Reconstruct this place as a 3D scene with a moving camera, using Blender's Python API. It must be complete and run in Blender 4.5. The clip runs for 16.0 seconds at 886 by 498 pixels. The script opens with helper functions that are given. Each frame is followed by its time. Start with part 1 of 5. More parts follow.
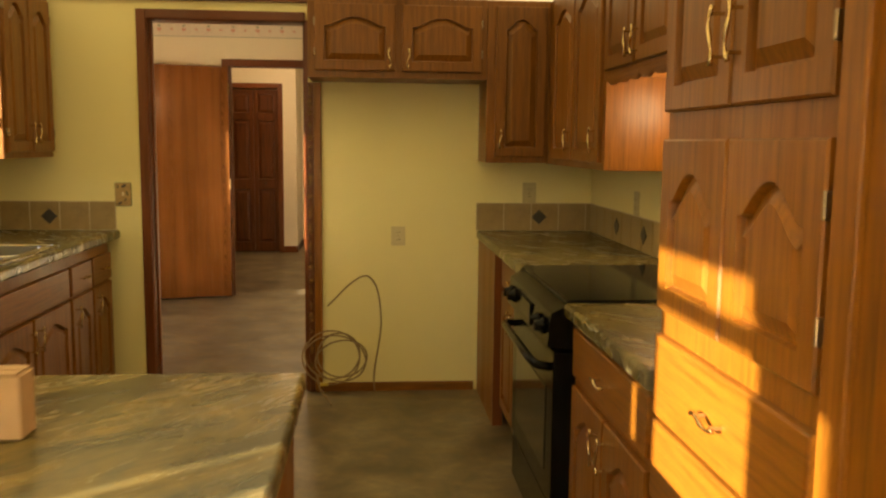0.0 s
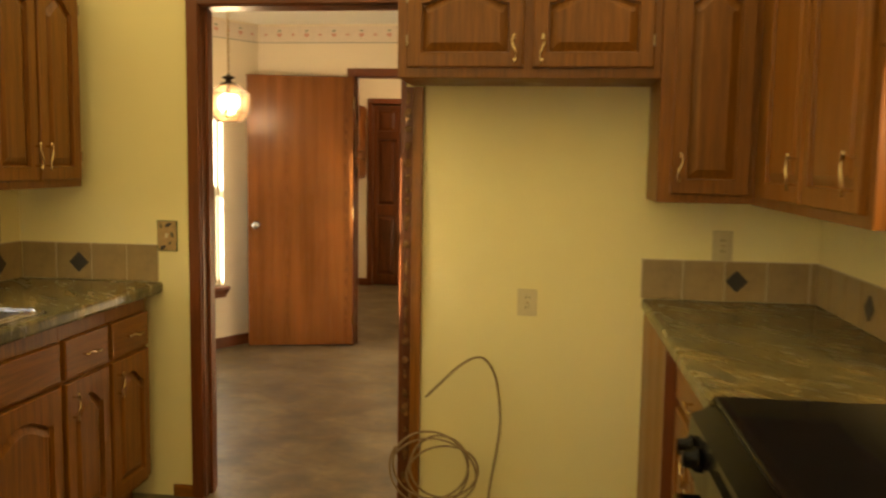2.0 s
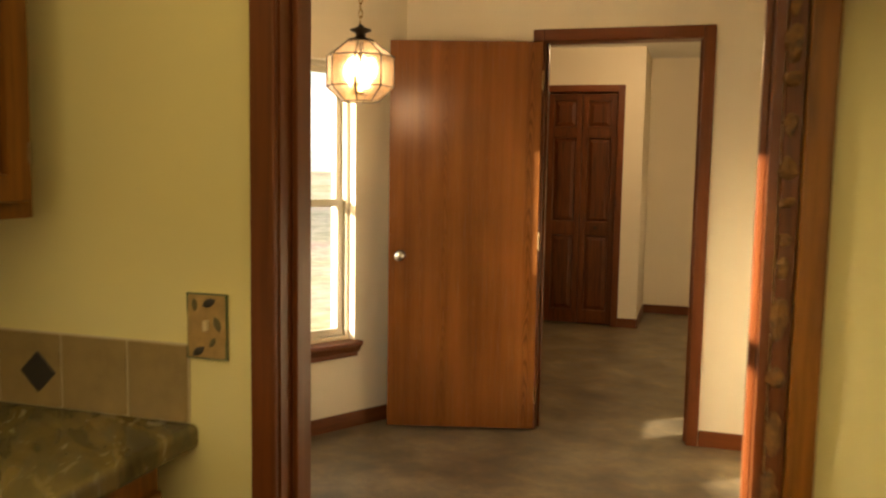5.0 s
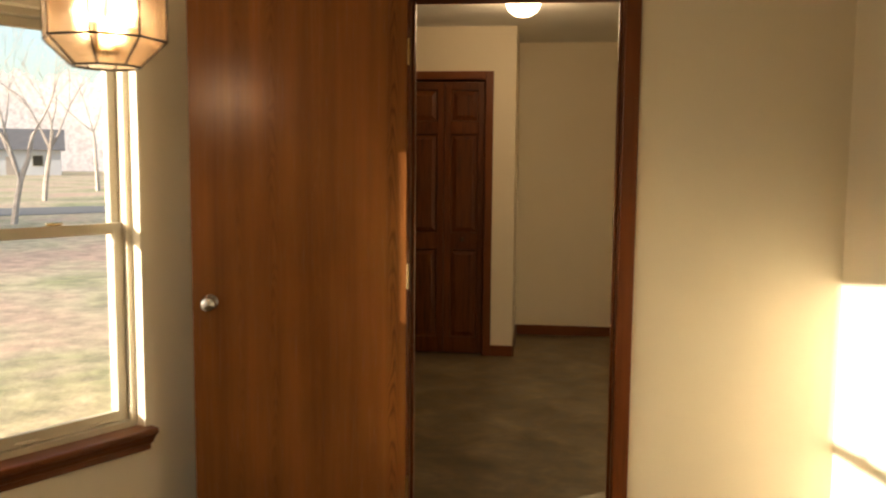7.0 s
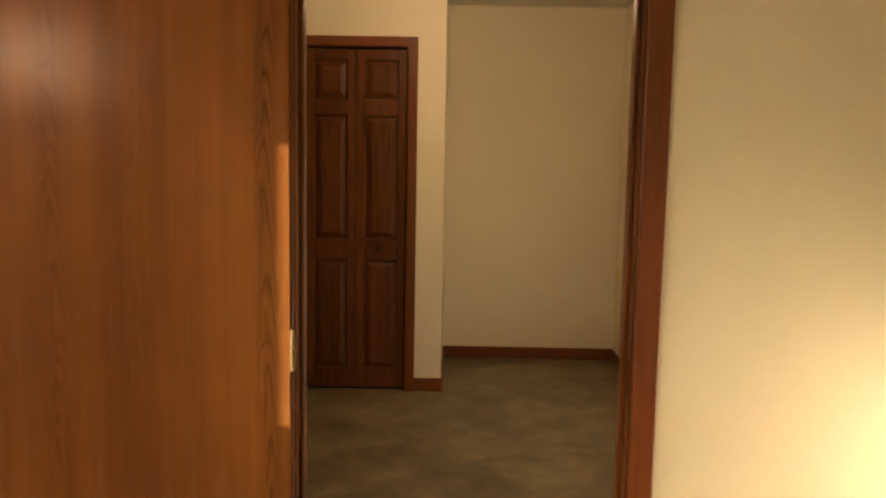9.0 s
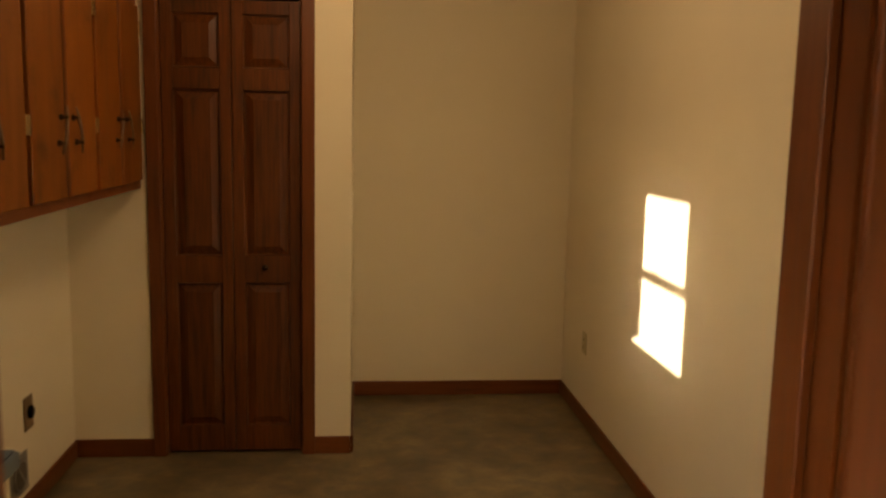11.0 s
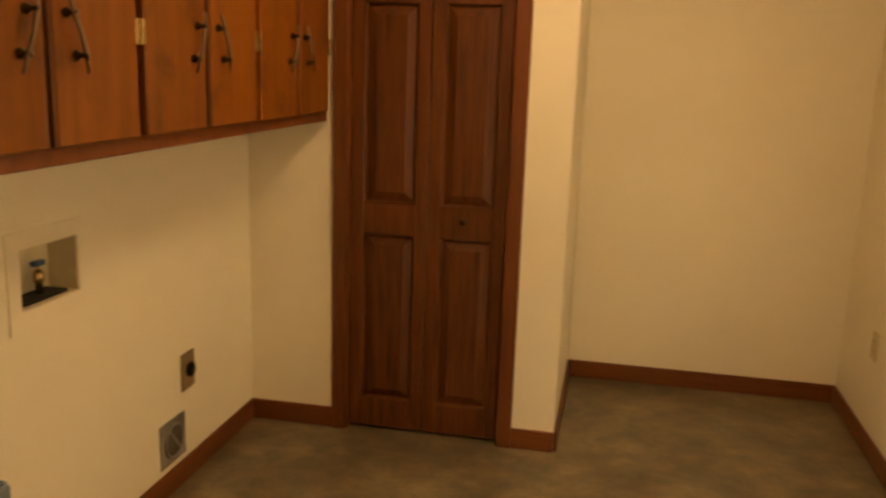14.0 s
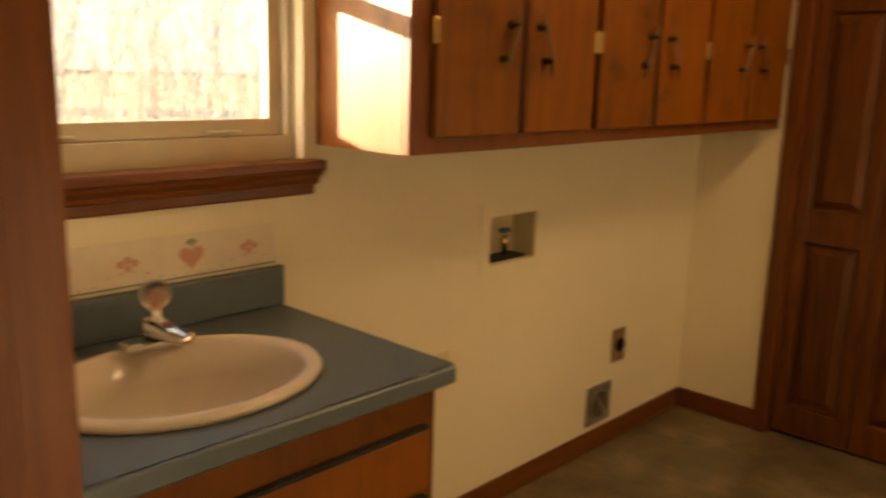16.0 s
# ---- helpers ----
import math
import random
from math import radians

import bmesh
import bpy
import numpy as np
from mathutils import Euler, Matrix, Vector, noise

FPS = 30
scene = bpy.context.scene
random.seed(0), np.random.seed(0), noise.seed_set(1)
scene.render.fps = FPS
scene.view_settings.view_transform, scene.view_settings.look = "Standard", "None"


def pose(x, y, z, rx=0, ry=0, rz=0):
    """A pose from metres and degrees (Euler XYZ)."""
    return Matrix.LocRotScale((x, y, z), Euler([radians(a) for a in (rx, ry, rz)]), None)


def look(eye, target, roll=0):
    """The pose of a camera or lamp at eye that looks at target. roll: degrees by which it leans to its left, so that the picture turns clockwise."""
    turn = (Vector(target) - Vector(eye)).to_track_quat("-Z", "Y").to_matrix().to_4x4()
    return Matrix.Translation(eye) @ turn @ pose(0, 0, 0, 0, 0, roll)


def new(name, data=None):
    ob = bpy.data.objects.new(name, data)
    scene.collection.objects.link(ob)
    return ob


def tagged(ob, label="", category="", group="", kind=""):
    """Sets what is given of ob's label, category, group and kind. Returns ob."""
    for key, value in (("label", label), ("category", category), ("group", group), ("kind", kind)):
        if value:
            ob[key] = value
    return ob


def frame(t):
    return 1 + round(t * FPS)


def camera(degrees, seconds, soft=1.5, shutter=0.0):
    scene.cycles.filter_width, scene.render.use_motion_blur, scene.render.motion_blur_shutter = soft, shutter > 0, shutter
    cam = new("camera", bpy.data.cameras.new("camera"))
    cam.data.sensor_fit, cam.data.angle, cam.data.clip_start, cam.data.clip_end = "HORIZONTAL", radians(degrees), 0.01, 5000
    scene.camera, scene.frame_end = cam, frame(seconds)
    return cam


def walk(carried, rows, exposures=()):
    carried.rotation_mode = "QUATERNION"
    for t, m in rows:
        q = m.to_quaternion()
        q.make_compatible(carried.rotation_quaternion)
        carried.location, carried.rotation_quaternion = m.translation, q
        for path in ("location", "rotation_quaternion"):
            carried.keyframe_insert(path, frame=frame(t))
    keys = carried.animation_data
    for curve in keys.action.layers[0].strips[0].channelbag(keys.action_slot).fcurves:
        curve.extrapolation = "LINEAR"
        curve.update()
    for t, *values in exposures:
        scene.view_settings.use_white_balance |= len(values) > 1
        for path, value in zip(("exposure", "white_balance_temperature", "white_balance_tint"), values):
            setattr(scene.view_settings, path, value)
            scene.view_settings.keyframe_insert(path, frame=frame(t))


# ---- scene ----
cam = camera(55.0, 16.0, soft=2.3, shutter=0.5)
EXPOSURES = [(0, 2.6, 7000, 10), (1.5, 2.9, 6800, 10), (3, 2.7, 6900, 10), (5.5, 2.2, 6700, 10), (6.5, 1.8, 6400, 10), (7.5, 1.85, 6400, 10), (9, 2.32, 6500, 10), (10, 2.3, 7000, 12), (12.5, 1.55, 7300, 11), (13, 2.0, 7500, 11), (13.5, 2.65, 7600, 11), (14, 2.95, 7600, 11), (15, 3.0, 7900, 11), (16, 2.55, 8000, 11)]
PATH = [
    (0, (0.242, 0.289, 1.393), (0.409, 2.267, 1.148), 0.6),
    (0.5, (0.378, 0.638, 1.401), (0.48, 2.62, 1.154), 0.5),
    (1, (0.449, 0.994, 1.399), (0.464, 2.978, 1.145), 0.8),
    (1.5, (0.456, 1.336, 1.401), (0.372, 3.322, 1.184), 1.1),
    (2, (0.466, 1.678, 1.429), (0.22, 3.652, 1.224), 0.9),
    (2.5, (0.428, 1.975, 1.431), (0.015, 3.92, 1.209), 1.3),
    (3, (0.311, 2.314, 1.439), (-0.279, 4.211, 1.204), 1.3),
    (5.5, (-0.325, 3.961, 1.417), (-0.879, 5.873, 1.221), 0.5),
    (6, (-0.419, 4.309, 1.449), (-0.899, 6.239, 1.244), 0.3),
    (6.5, (-0.498, 4.571, 1.455), (-0.809, 6.536, 1.242), 0.7),
    (7, (-0.53, 4.855, 1.446), (-0.749, 6.833, 1.245), 0.5),
    (7.5, (-0.555, 5.118, 1.439), (-0.715, 7.102, 1.246), 0.1),
    (8, (-0.594, 5.414, 1.461), (-0.714, 7.399, 1.249), 0.5),
    (8.5, (-0.637, 5.724, 1.452), (-0.702, 7.71, 1.228), 1.1),
    (9, (-0.656, 6.109, 1.484), (-0.674, 8.095, 1.246), 1.0),
    (9.5, (-0.705, 6.47, 1.505), (-0.651, 8.452, 1.244), 1.1),
    (10, (-0.729, 6.788, 1.511), (-0.603, 8.766, 1.243), 1.0),
    (12.5, (-0.52, 7.931, 1.499), (-0.304, 9.894, 1.181), 1.3),
    (13, (-0.495, 8.045, 1.495), (-0.528, 10.015, 1.153), 0.5),
    (13.5, (-0.46, 8.077, 1.441), (-0.699, 10.027, 1.067), 0.7),
    (14, (-0.543, 8.096, 1.445), (-0.927, 10.013, 1.023), 1.9),
    (14.5, (-0.441, 8.067, 1.437), (-1.063, 9.917, 1.001), 2.1),
    (15, (-0.375, 8.005, 1.442), (-1.237, 9.758, 1.01), 2.1),
    (15.5, (-0.275, 7.925, 1.437), (-1.377, 9.543, 1.028), 1.6),
    (15.8, (-0.278, 7.893, 1.416), (-1.521, 9.406, 1.013), 1.5),
    (16, (-0.288, 7.878, 1.416), (-1.625, 9.306, 1.001), 1.7),
]
walk(cam, [(t, look(eye, target, roll)) for t, eye, target, roll in PATH], EXPOSURES)

# ---- world, sun and lamps ----
SUN_WAY = Vector((1.0, 0.73, -0.265)).normalized()
sky = bpy.data.worlds.new("sky")
scene.world = sky
sky.use_nodes = True
sn = sky.node_tree.nodes
tex = sn.new("ShaderNodeTexSky")
tex.sky_type = "NISHITA"
tex.sun_disc = False
tex.sun_elevation = math.asin(-SUN_WAY.z)
tex.sun_rotation = math.atan2(-SUN_WAY.x, -SUN_WAY.y)
tex.dust_density = 2.0
sky.node_tree.links.new(tex.outputs[0], sn["Background"].inputs[0])
sn["Background"].inputs[1].default_value = 0.11


def lamp(name, kind, m, energy, color, size=0.1, size_y=None, angle=None):
    d = bpy.data.lights.new(name, kind)
    d.energy, d.color = energy, color
    if kind == "AREA":
        d.size = size
        if size_y:
            d.shape, d.size_y = "RECTANGLE", size_y
    elif kind == "SUN":
        d.angle = radians(angle)
    else:
        d.shadow_soft_size = size
    ob = new(name, d)
    ob.matrix_world = m
    return ob


lamp("sun", "SUN", look((0, 0, 0), SUN_WAY), 4.4, (1.0, 0.87, 0.69), angle=0.5)
lamp("pendant_bulb_light", "POINT", pose(-1.445, 6.6, 1.75), 1.9, (1.0, 0.70, 0.42), 0.065)
lamp("hood_bulb_light", "POINT", pose(1.395, 3.335, 1.54), 0.6, (1.0, 0.55, 0.22), 0.07)
lamp("utility_bulb_light", "POINT", pose(-0.64, 10.15, 2.30), 3.2, (1.0, 0.66, 0.36), 0.16)


# ---- materials ----
def shader(name, rough=0.5, metal=0.0, spec=0.5):
    m = bpy.data.materials.new(name)
    m.use_nodes = True
    b = m.node_tree.nodes["Principled BSDF"]
    b.inputs["Roughness"].default_value = rough
    b.inputs["Metallic"].default_value = metal
    b.inputs["Specular IOR Level"].default_value = spec
    return m, m.node_tree.nodes, m.node_tree.links, b


def coords(n, l, scale, rot=(0, 0, 0), kind="Object"):
    c, mp = n.new("ShaderNodeTexCoord"), n.new("ShaderNodeMapping")
    mp.inputs["Scale"].default_value = scale
    mp.inputs["Rotation"].default_value = rot
    l.new(c.outputs[kind], mp.inputs[0])
    return mp.outputs[0]


def noisy(n, l, vec, scale, detail=4, rough=0.6, distort=0.0):
    t = n.new("ShaderNodeTexNoise")
    t.inputs["Scale"].default_value = scale
    t.inputs["Detail"].default_value = detail
    t.inputs["Roughness"].default_value = rough
    t.inputs["Distortion"].default_value = distort
    l.new(vec, t.inputs["Vector"])
    return t.outputs["Fac"]


def ramp(n, l, fac, stops):
    r = n.new("ShaderNodeValToRGB")
    e = r.color_ramp.elements
    while len(e) < len(stops):
        e.new(0.5)
    for el, (p, c) in zip(e, stops):
        el.position, el.color = p, (*c, 1)
    l.new(fac, r.inputs[0])
    return r.outputs[0]


def mixed(n, l, a, b, fac, mode="MIX"):
    x = n.new("ShaderNodeMix")
    x.data_type, x.blend_type = "RGBA", mode
    if isinstance(fac, float):
        x.inputs[0].default_value = fac
    else:
        l.new(fac, x.inputs[0])
    for sock, v in ((6, a), (7, b)):
        if isinstance(v, tuple):
            x.inputs[sock].default_value = (*v, 1)
        else:
            l.new(v, x.inputs[sock])
    return x.outputs[2]


def bump(n, l, b, height, strength, dist=0.002):
    u = n.new("ShaderNodeBump")
    u.inputs["Strength"].default_value = strength
    u.inputs["Distance"].default_value = dist
    l.new(height, u.inputs["Height"])
    l.new(u.outputs[0], b.inputs["Normal"])


def shade(c, k):
    return tuple(v * k for v in c)


def wood(name, base, rough=0.35, axis="z", contrast=0.35, scale=1.0, spec=0.35, knots=0.0, rings=0.35):
    m, n, l, b = shader(name, rough, spec=spec)
    s = {"x": (1.3, 26, 26), "y": (26, 1.3, 26), "z": (26, 26, 1.3)}[axis]
    v = coords(n, l, tuple(k * scale for k in s))
    fine = noisy(n, l, v, 3.0, 6, 0.65)
    s2 = {"x": (0.35, 4, 4), "y": (4, 0.35, 4), "z": (4, 4, 0.35)}[axis]
    v2 = coords(n, l, tuple(k * scale for k in s2))
    broad = noisy(n, l, v2, 1.6, 3, 0.5, 0.8)
    ring = n.new("ShaderNodeMath")
    ring.operation = "MULTIPLY"
    ring.inputs[1].default_value = 9.0
    l.new(broad, ring.inputs[0])
    fr = n.new("ShaderNodeMath")
    fr.operation = "PINGPONG"
    fr.inputs[1].default_value = 1.0
    l.new(ring.outputs[0], fr.inputs[0])
    c1 = ramp(n, l, fine, [(0.25, shade(base, 1 - contrast)), (0.55, base), (0.8, shade(base, 1 + contrast * 0.5))])
    c2 = ramp(n, l, fr.outputs[0], [(0.0, shade(base, 0.5)), (0.35, shade(base, 0.95)), (1.0, shade(base, 1.1))])
    col = mixed(n, l, c1, c2, rings)
    oi = n.new("ShaderNodeObjectInfo")
    vary = ramp(n, l, oi.outputs["Random"], [(0.0, (0.86, 0.86, 0.86)), (1.0, (1.08, 1.06, 1.04))])
    if knots:
        spot = noisy(n, l, coords(n, l, (1, 1, 0.8)), 7.0, 5, 0.6, 0.4)
        col = mixed(n, l, col, ramp(n, l, spot, [(0.28, (1 - knots,) * 3), (0.42, (0.92, 0.90, 0.88)), (0.66, (1.10, 1.10, 1.08))]), 1.0, "MULTIPLY")
    l.new(mixed(n, l, col, vary, 1.0, "MULTIPLY"), b.inputs["Base Color"])
    rr = ramp(n, l, broad, [(0.3, (rough * 0.85,) * 3), (0.7, (rough * 1.25,) * 3)])
    l.new(rr, b.inputs["Roughness"])
    bump(n, l, b, fine, 0.18, 0.001)
    return m


def number(n, l, op, a, b=0.0):
    x = n.new("ShaderNodeMath")
    x.operation = op
    for i, v in enumerate((a, b)):
        if isinstance(v, (int, float)):
            x.inputs[i].default_value = v
        else:
            l.new(v, x.inputs[i])
    return x.outputs[0]


def veneer(name, base, columns=((0.048, 0.017, 1.6), (0.33, 0.02, 0.3), (0.49, 0.016, 0.75), (0.61, 0.013, 0.55))):
    """Flat-cut veneer: long straight streaks, and columns of nested arches at the given places."""
    m, n, l, b = shader(name, 0.24, spec=0.30)
    fine = noisy(n, l, coords(n, l, (75, 75, 1.1)), 3.0, 6, 0.7)
    streak = noisy(n, l, coords(n, l, (13, 13, 0.35)), 1.6, 4, 0.6, 0.2)
    blotch = noisy(n, l, coords(n, l, (3.0, 3.0, 1.1)), 1.3, 3, 0.5)
    col = mixed(n, l, ramp(n, l, fine, [(0.25, shade(base, 0.70)), (0.55, base), (0.8, shade(base, 1.25))]),
                ramp(n, l, streak, [(0.30, shade(base, 0.66)), (0.5, base), (0.72, shade(base, 1.30))]), 0.5)
    col = mixed(n, l, col, ramp(n, l, blotch, [(0.3, (0.80, 0.78, 0.76)), (0.7, (1.14, 1.12, 1.10))]), 1.0, "MULTIPLY")
    c = n.new("ShaderNodeTexCoord")
    sep = n.new("ShaderNodeSeparateXYZ")
    l.new(c.outputs["Object"], sep.inputs[0])
    wob = noisy(n, l, coords(n, l, (6, 6, 1.6)), 2.0, 3, 0.5)
    wob = number(n, l, "SUBTRACT", wob, 0.5)
    lines = None
    for i, (cx, w, strong) in enumerate(columns):
        u = number(n, l, "DIVIDE", number(n, l, "SUBTRACT", number(n, l, "ADD", sep.outputs[0], number(n, l, "MULTIPLY", wob, 0.05)), cx), w)
        u2 = number(n, l, "MULTIPLY", u, u)
        h = number(n, l, "ADD", number(n, l, "MULTIPLY", sep.outputs[2], 9.0 + i), number(n, l, "ADD", number(n, l, "MULTIPLY", u2, 1.1), number(n, l, "MULTIPLY", wob, 5.0)))
        k = number(n, l, "POWER", number(n, l, "PINGPONG", h, 0.5), 2.2)
        near = number(n, l, "POWER", 2.718, number(n, l, "MULTIPLY", u2, -0.55))
        k = number(n, l, "MULTIPLY", number(n, l, "MULTIPLY", k, 4.0 * strong), near)
        lines = k if lines is None else number(n, l, "MAXIMUM", lines, k)
    grain = number(n, l, "MULTIPLY", lines, number(n, l, "ADD", number(n, l, "MULTIPLY", fine, 1.1), 0.05))
    l.new(mixed(n, l, col, shade(base, 0.36), grain), b.inputs["Base Color"])
    l.new(ramp(n, l, fine, [(0.3, (0.30,) * 3), (0.7, (0.20,) * 3)]), b.inputs["Roughness"])
    bump(n, l, b, fine, 0.22, 0.0012)
    return m


def paint(name, base, rough=0.62, mottle=0.05, relief=0.12):
    m, n, l, b = shader(name, rough, spec=0.4)
    v = coords(n, l, (1, 1, 1))
    big = noisy(n, l, v, 0.9, 3)
    fine = noisy(n, l, v, 160, 3)
    l.new(ramp(n, l, big, [(0.3, shade(base, 1 - mottle)), (0.7, shade(base, 1 + mottle * 0.4))]), b.inputs["Base Color"])
    bump(n, l, b, fine, relief, 0.0015)
    return m


def plain(name, base, rough=0.4, metal=0.0, mottle=0.12, scale=18.0):
    m, n, l, b = shader(name, rough, metal)
    f = noisy(n, l, coords(n, l, (1, 1, 1)), scale, 4)
    l.new(ramp(n, l, f, [(0.3, shade(base, 1 - mottle)), (0.7, shade(base, 1 + mottle * 0.5))]), b.inputs["Base Color"])
    l.new(ramp(n, l, f, [(0.3, (rough * 0.8,) * 3), (0.7, (min(1, rough * 1.25),) * 3)]), b.inputs["Roughness"])
    return m


def glow(name, color, strength):
    m, n, l, b = shader(name, 0.4)
    b.inputs["Base Color"].default_value = (*color, 1)
    b.inputs["Emission Color"].default_value = (*color, 1)
    b.inputs["Emission Strength"].default_value = strength
    return m


def glass(name, tint=(1, 1, 1), rough=0.0):
    m, n, l, b = shader(name, rough)
    b.inputs["Base Color"].default_value = (*tint, 1)
    b.inputs["Transmission Weight"].default_value = 1.0
    b.inputs["IOR"].default_value = 1.02 if rough == 0 else 1.3
    return m


def stone_top(name):
    m, n, l, b = shader(name, 0.22)
    mp = n.new("ShaderNodeMapping")
    mp.inputs["Scale"].default_value = (1.0, 3.0, 1.0)
    l.new(coords(n, l, (1, 1, 1), (0, 0, -0.80)), mp.inputs[0])
    v = mp.outputs[0]
    f = noisy(n, l, v, 1.35, 8, 0.56, 0.9)
    g = noisy(n, l, v, 7, 8, 0.65, 0.8)
    c = ramp(n, l, f, [(0.30, (0.034, 0.027, 0.012)), (0.40, (0.105, 0.082, 0.034)), (0.47, (0.195, 0.142, 0.050)), (0.53, (0.150, 0.122, 0.058)), (0.60, (0.080, 0.070, 0.042)), (0.72, (0.36, 0.28, 0.13))])
    c2 = ramp(n, l, g, [(0.32, (0.58, 0.61, 0.54)), (0.5, (0.92, 0.94, 0.84)), (0.68, (1.25, 1.2, 1.02))])
    l.new(mixed(n, l, c, c2, 1.0, "MULTIPLY"), b.inputs["Base Color"])
    l.new(ramp(n, l, g, [(0.3, (0.17,) * 3), (0.7, (0.32,) * 3)]), b.inputs["Roughness"])
    bump(n, l, b, g, 0.05, 0.001)
    return m


def vinyl_floor(name):
    m, n, l, b = shader(name, 0.38)
    v = coords(n, l, (1, 1, 1))
    v2 = coords(n, l, (1.0, 1.35, 1), (0, 0, 0.35))
    f = noisy(n, l, v, 3.2, 7, 0.6, 0.3)
    g = noisy(n, l, v2, 8.0, 7, 0.68, 0.5)
    c = ramp(n, l, f, [(0.28, (0.078, 0.056, 0.032)), (0.5, (0.162, 0.126, 0.072)), (0.72, (0.27, 0.216, 0.130))])
    c2 = ramp(n, l, g, [(0.35, (0.62, 0.62, 0.64)), (0.5, (0.95, 0.93, 0.9)), (0.66, (1.32, 1.26, 1.16))])
    l.new(mixed(n, l, c, c2, 0.9, "MULTIPLY"), b.inputs["Base Color"])
    l.new(ramp(n, l, g, [(0.3, (0.30,) * 3), (0.7, (0.48,) * 3)]), b.inputs["Roughness"])
    bump(n, l, b, f, 0.06, 0.002)
    return m


OAK = wood("oak", (0.232, 0.086, 0.008), 0.36, contrast=0.7, rings=0.20)
OAK_X = wood("oak_horizontal", (0.232, 0.086, 0.008), 0.36, "x", contrast=0.7, rings=0.20)
SLAB = veneer("door_veneer", (0.205, 0.074, 0.018))
TRIM = wood("stained_trim", (0.158, 0.045, 0.011), 0.34)
TRIM_X = wood("stained_trim_horizontal", (0.158, 0.045, 0.011), 0.34, "x")
DARK = wood("dark_stained_pine", (0.118, 0.033, 0.006), 0.36, contrast=1.0)
BIRCH = wood("birch_cabinet", (0.205, 0.062, 0.007), 0.36, contrast=0.30, scale=0.5, knots=0.55)
WALL_K = paint("kitchen_wall_paint", (0.78, 0.69, 0.335))
WALL_D = paint("cream_wall_paint", (0.77, 0.685, 0.515))
CEIL = paint("ceiling_paint", (0.72, 0.70, 0.62), 0.9, 0.04, 0.3)
FLOOR = vinyl_floor("vinyl_floor")
STONE = stone_top("stone_laminate")
TILE = plain("beige_tile", (0.32, 0.225, 0.095), 0.35, 0, 0.22, 14)
GROUT = plain("grout", (0.56, 0.47, 0.31), 0.9, 0, 0.1, 60)
DIAMOND = plain("dark_slate_inset", (0.035, 0.03, 0.028), 0.35)
BRASS = plain("brushed_brass", (0.66, 0.50, 0.26), 0.2, 1.0)
HINGE = plain("antique_hinge", (0.30, 0.22, 0.13), 0.3, 0.9)
BRONZE = plain("dark_bronze", (0.06, 0.045, 0.03), 0.35, 1.0)
# Darker copy of the steel, with the bowls' inner shade in its colour.
BOWL_STEEL = plain("shaded_sink_steel", (0.20, 0.20, 0.20), 0.30, 1.0)
STEEL = plain("brushed_steel", (0.55, 0.54, 0.52), 0.25, 1.0)
CHROME = plain("chrome", (0.75, 0.74, 0.72), 0.08, 1.0)
BLACK = plain("black_enamel", (0.004, 0.004, 0.004), 0.16)
BLACKGLASS = plain("black_ceramic_glass", (0.006, 0.006, 0.007), 0.07)
BLACK.node_tree.nodes["Principled BSDF"].inputs["Specular IOR Level"].default_value = 0.12
BLACKGLASS.node_tree.nodes["Principled BSDF"].inputs["Specular IOR Level"].default_value = 0.10
OVENGLASS = plain("dark_oven_glass", (0.035, 0.032, 0.026), 0.08)
OUTLET = plain("aged_ivory_plate", (0.50, 0.42, 0.22), 0.4, 0, 0.05)
OUTLET_PALE = plain("ivory_plate", (0.60, 0.51, 0.28), 0.35, 0, 0.05)
IVORY = plain("ivory_plastic", (0.62, 0.53, 0.34), 0.4, 0, 0.05)
VINYL_W = plain("window_vinyl", (0.54, 0.48, 0.36), 0.45, 0, 0.05)
BLUE = plain("blue_laminate", (0.10, 0.13, 0.15), 0.35, 0, 0.08, 90)
PORC = plain("almond_porcelain", (0.70, 0.60, 0.50), 0.12, 0, 0.03)
PANE = glass("window_glass")
CLEAR = glass("bevelled_glass", (1.0, 0.80, 0.58), 0.25)
DIFFUSER = glow("light_diffuser", (1.0, 0.82, 0.40), 0.16)
BULB = glow("bulb_glow", (1.0, 0.72, 0.40), 4.5)
GLOBE = glow("opal_globe", (1.0, 0.78, 0.48), 2.5)
# Near-black colour that stands in for the shade inside holes and gaps.
CAVITY_SHADE = plain("cavity_shade", (0.02, 0.017, 0.014), 0.8)
WIRE = plain("cable_jacket", (0.27, 0.18, 0.08), 0.45)
CARD = plain("cardboard", (0.50, 0.33, 0.20), 0.85)
PAPER = plain("border_paper", (0.72, 0.63, 0.52), 0.8, 0, 0.06, 30)
PINK = plain("faded_pink", (0.62, 0.33, 0.25), 0.8)
GREENISH = plain("faded_green", (0.20, 0.24, 0.16), 0.8)
GALV = plain("galvanised_metal", (0.34, 0.31, 0.27), 0.5, 0.7, 0.35, 30)


# ---- mesh helpers ----
def bm_new():
    return bmesh.new()


def box(bm, x0, x1, y0, y1, z0, z1, bevel=0.0, seg=2):
    r = bmesh.ops.create_cube(bm, size=1.0)
    vs = r["verts"]
    for v in vs:
        v.co = Vector((x0 + (v.co.x + 0.5) * (x1 - x0), y0 + (v.co.y + 0.5) * (y1 - y0), z0 + (v.co.z + 0.5) * (z1 - z0)))
    if bevel:
        es = list({e for v in vs for e in v.link_edges})
        bmesh.ops.bevel(bm, geom=es, offset=bevel, segments=seg, affect="EDGES", profile=0.5)
    return bm


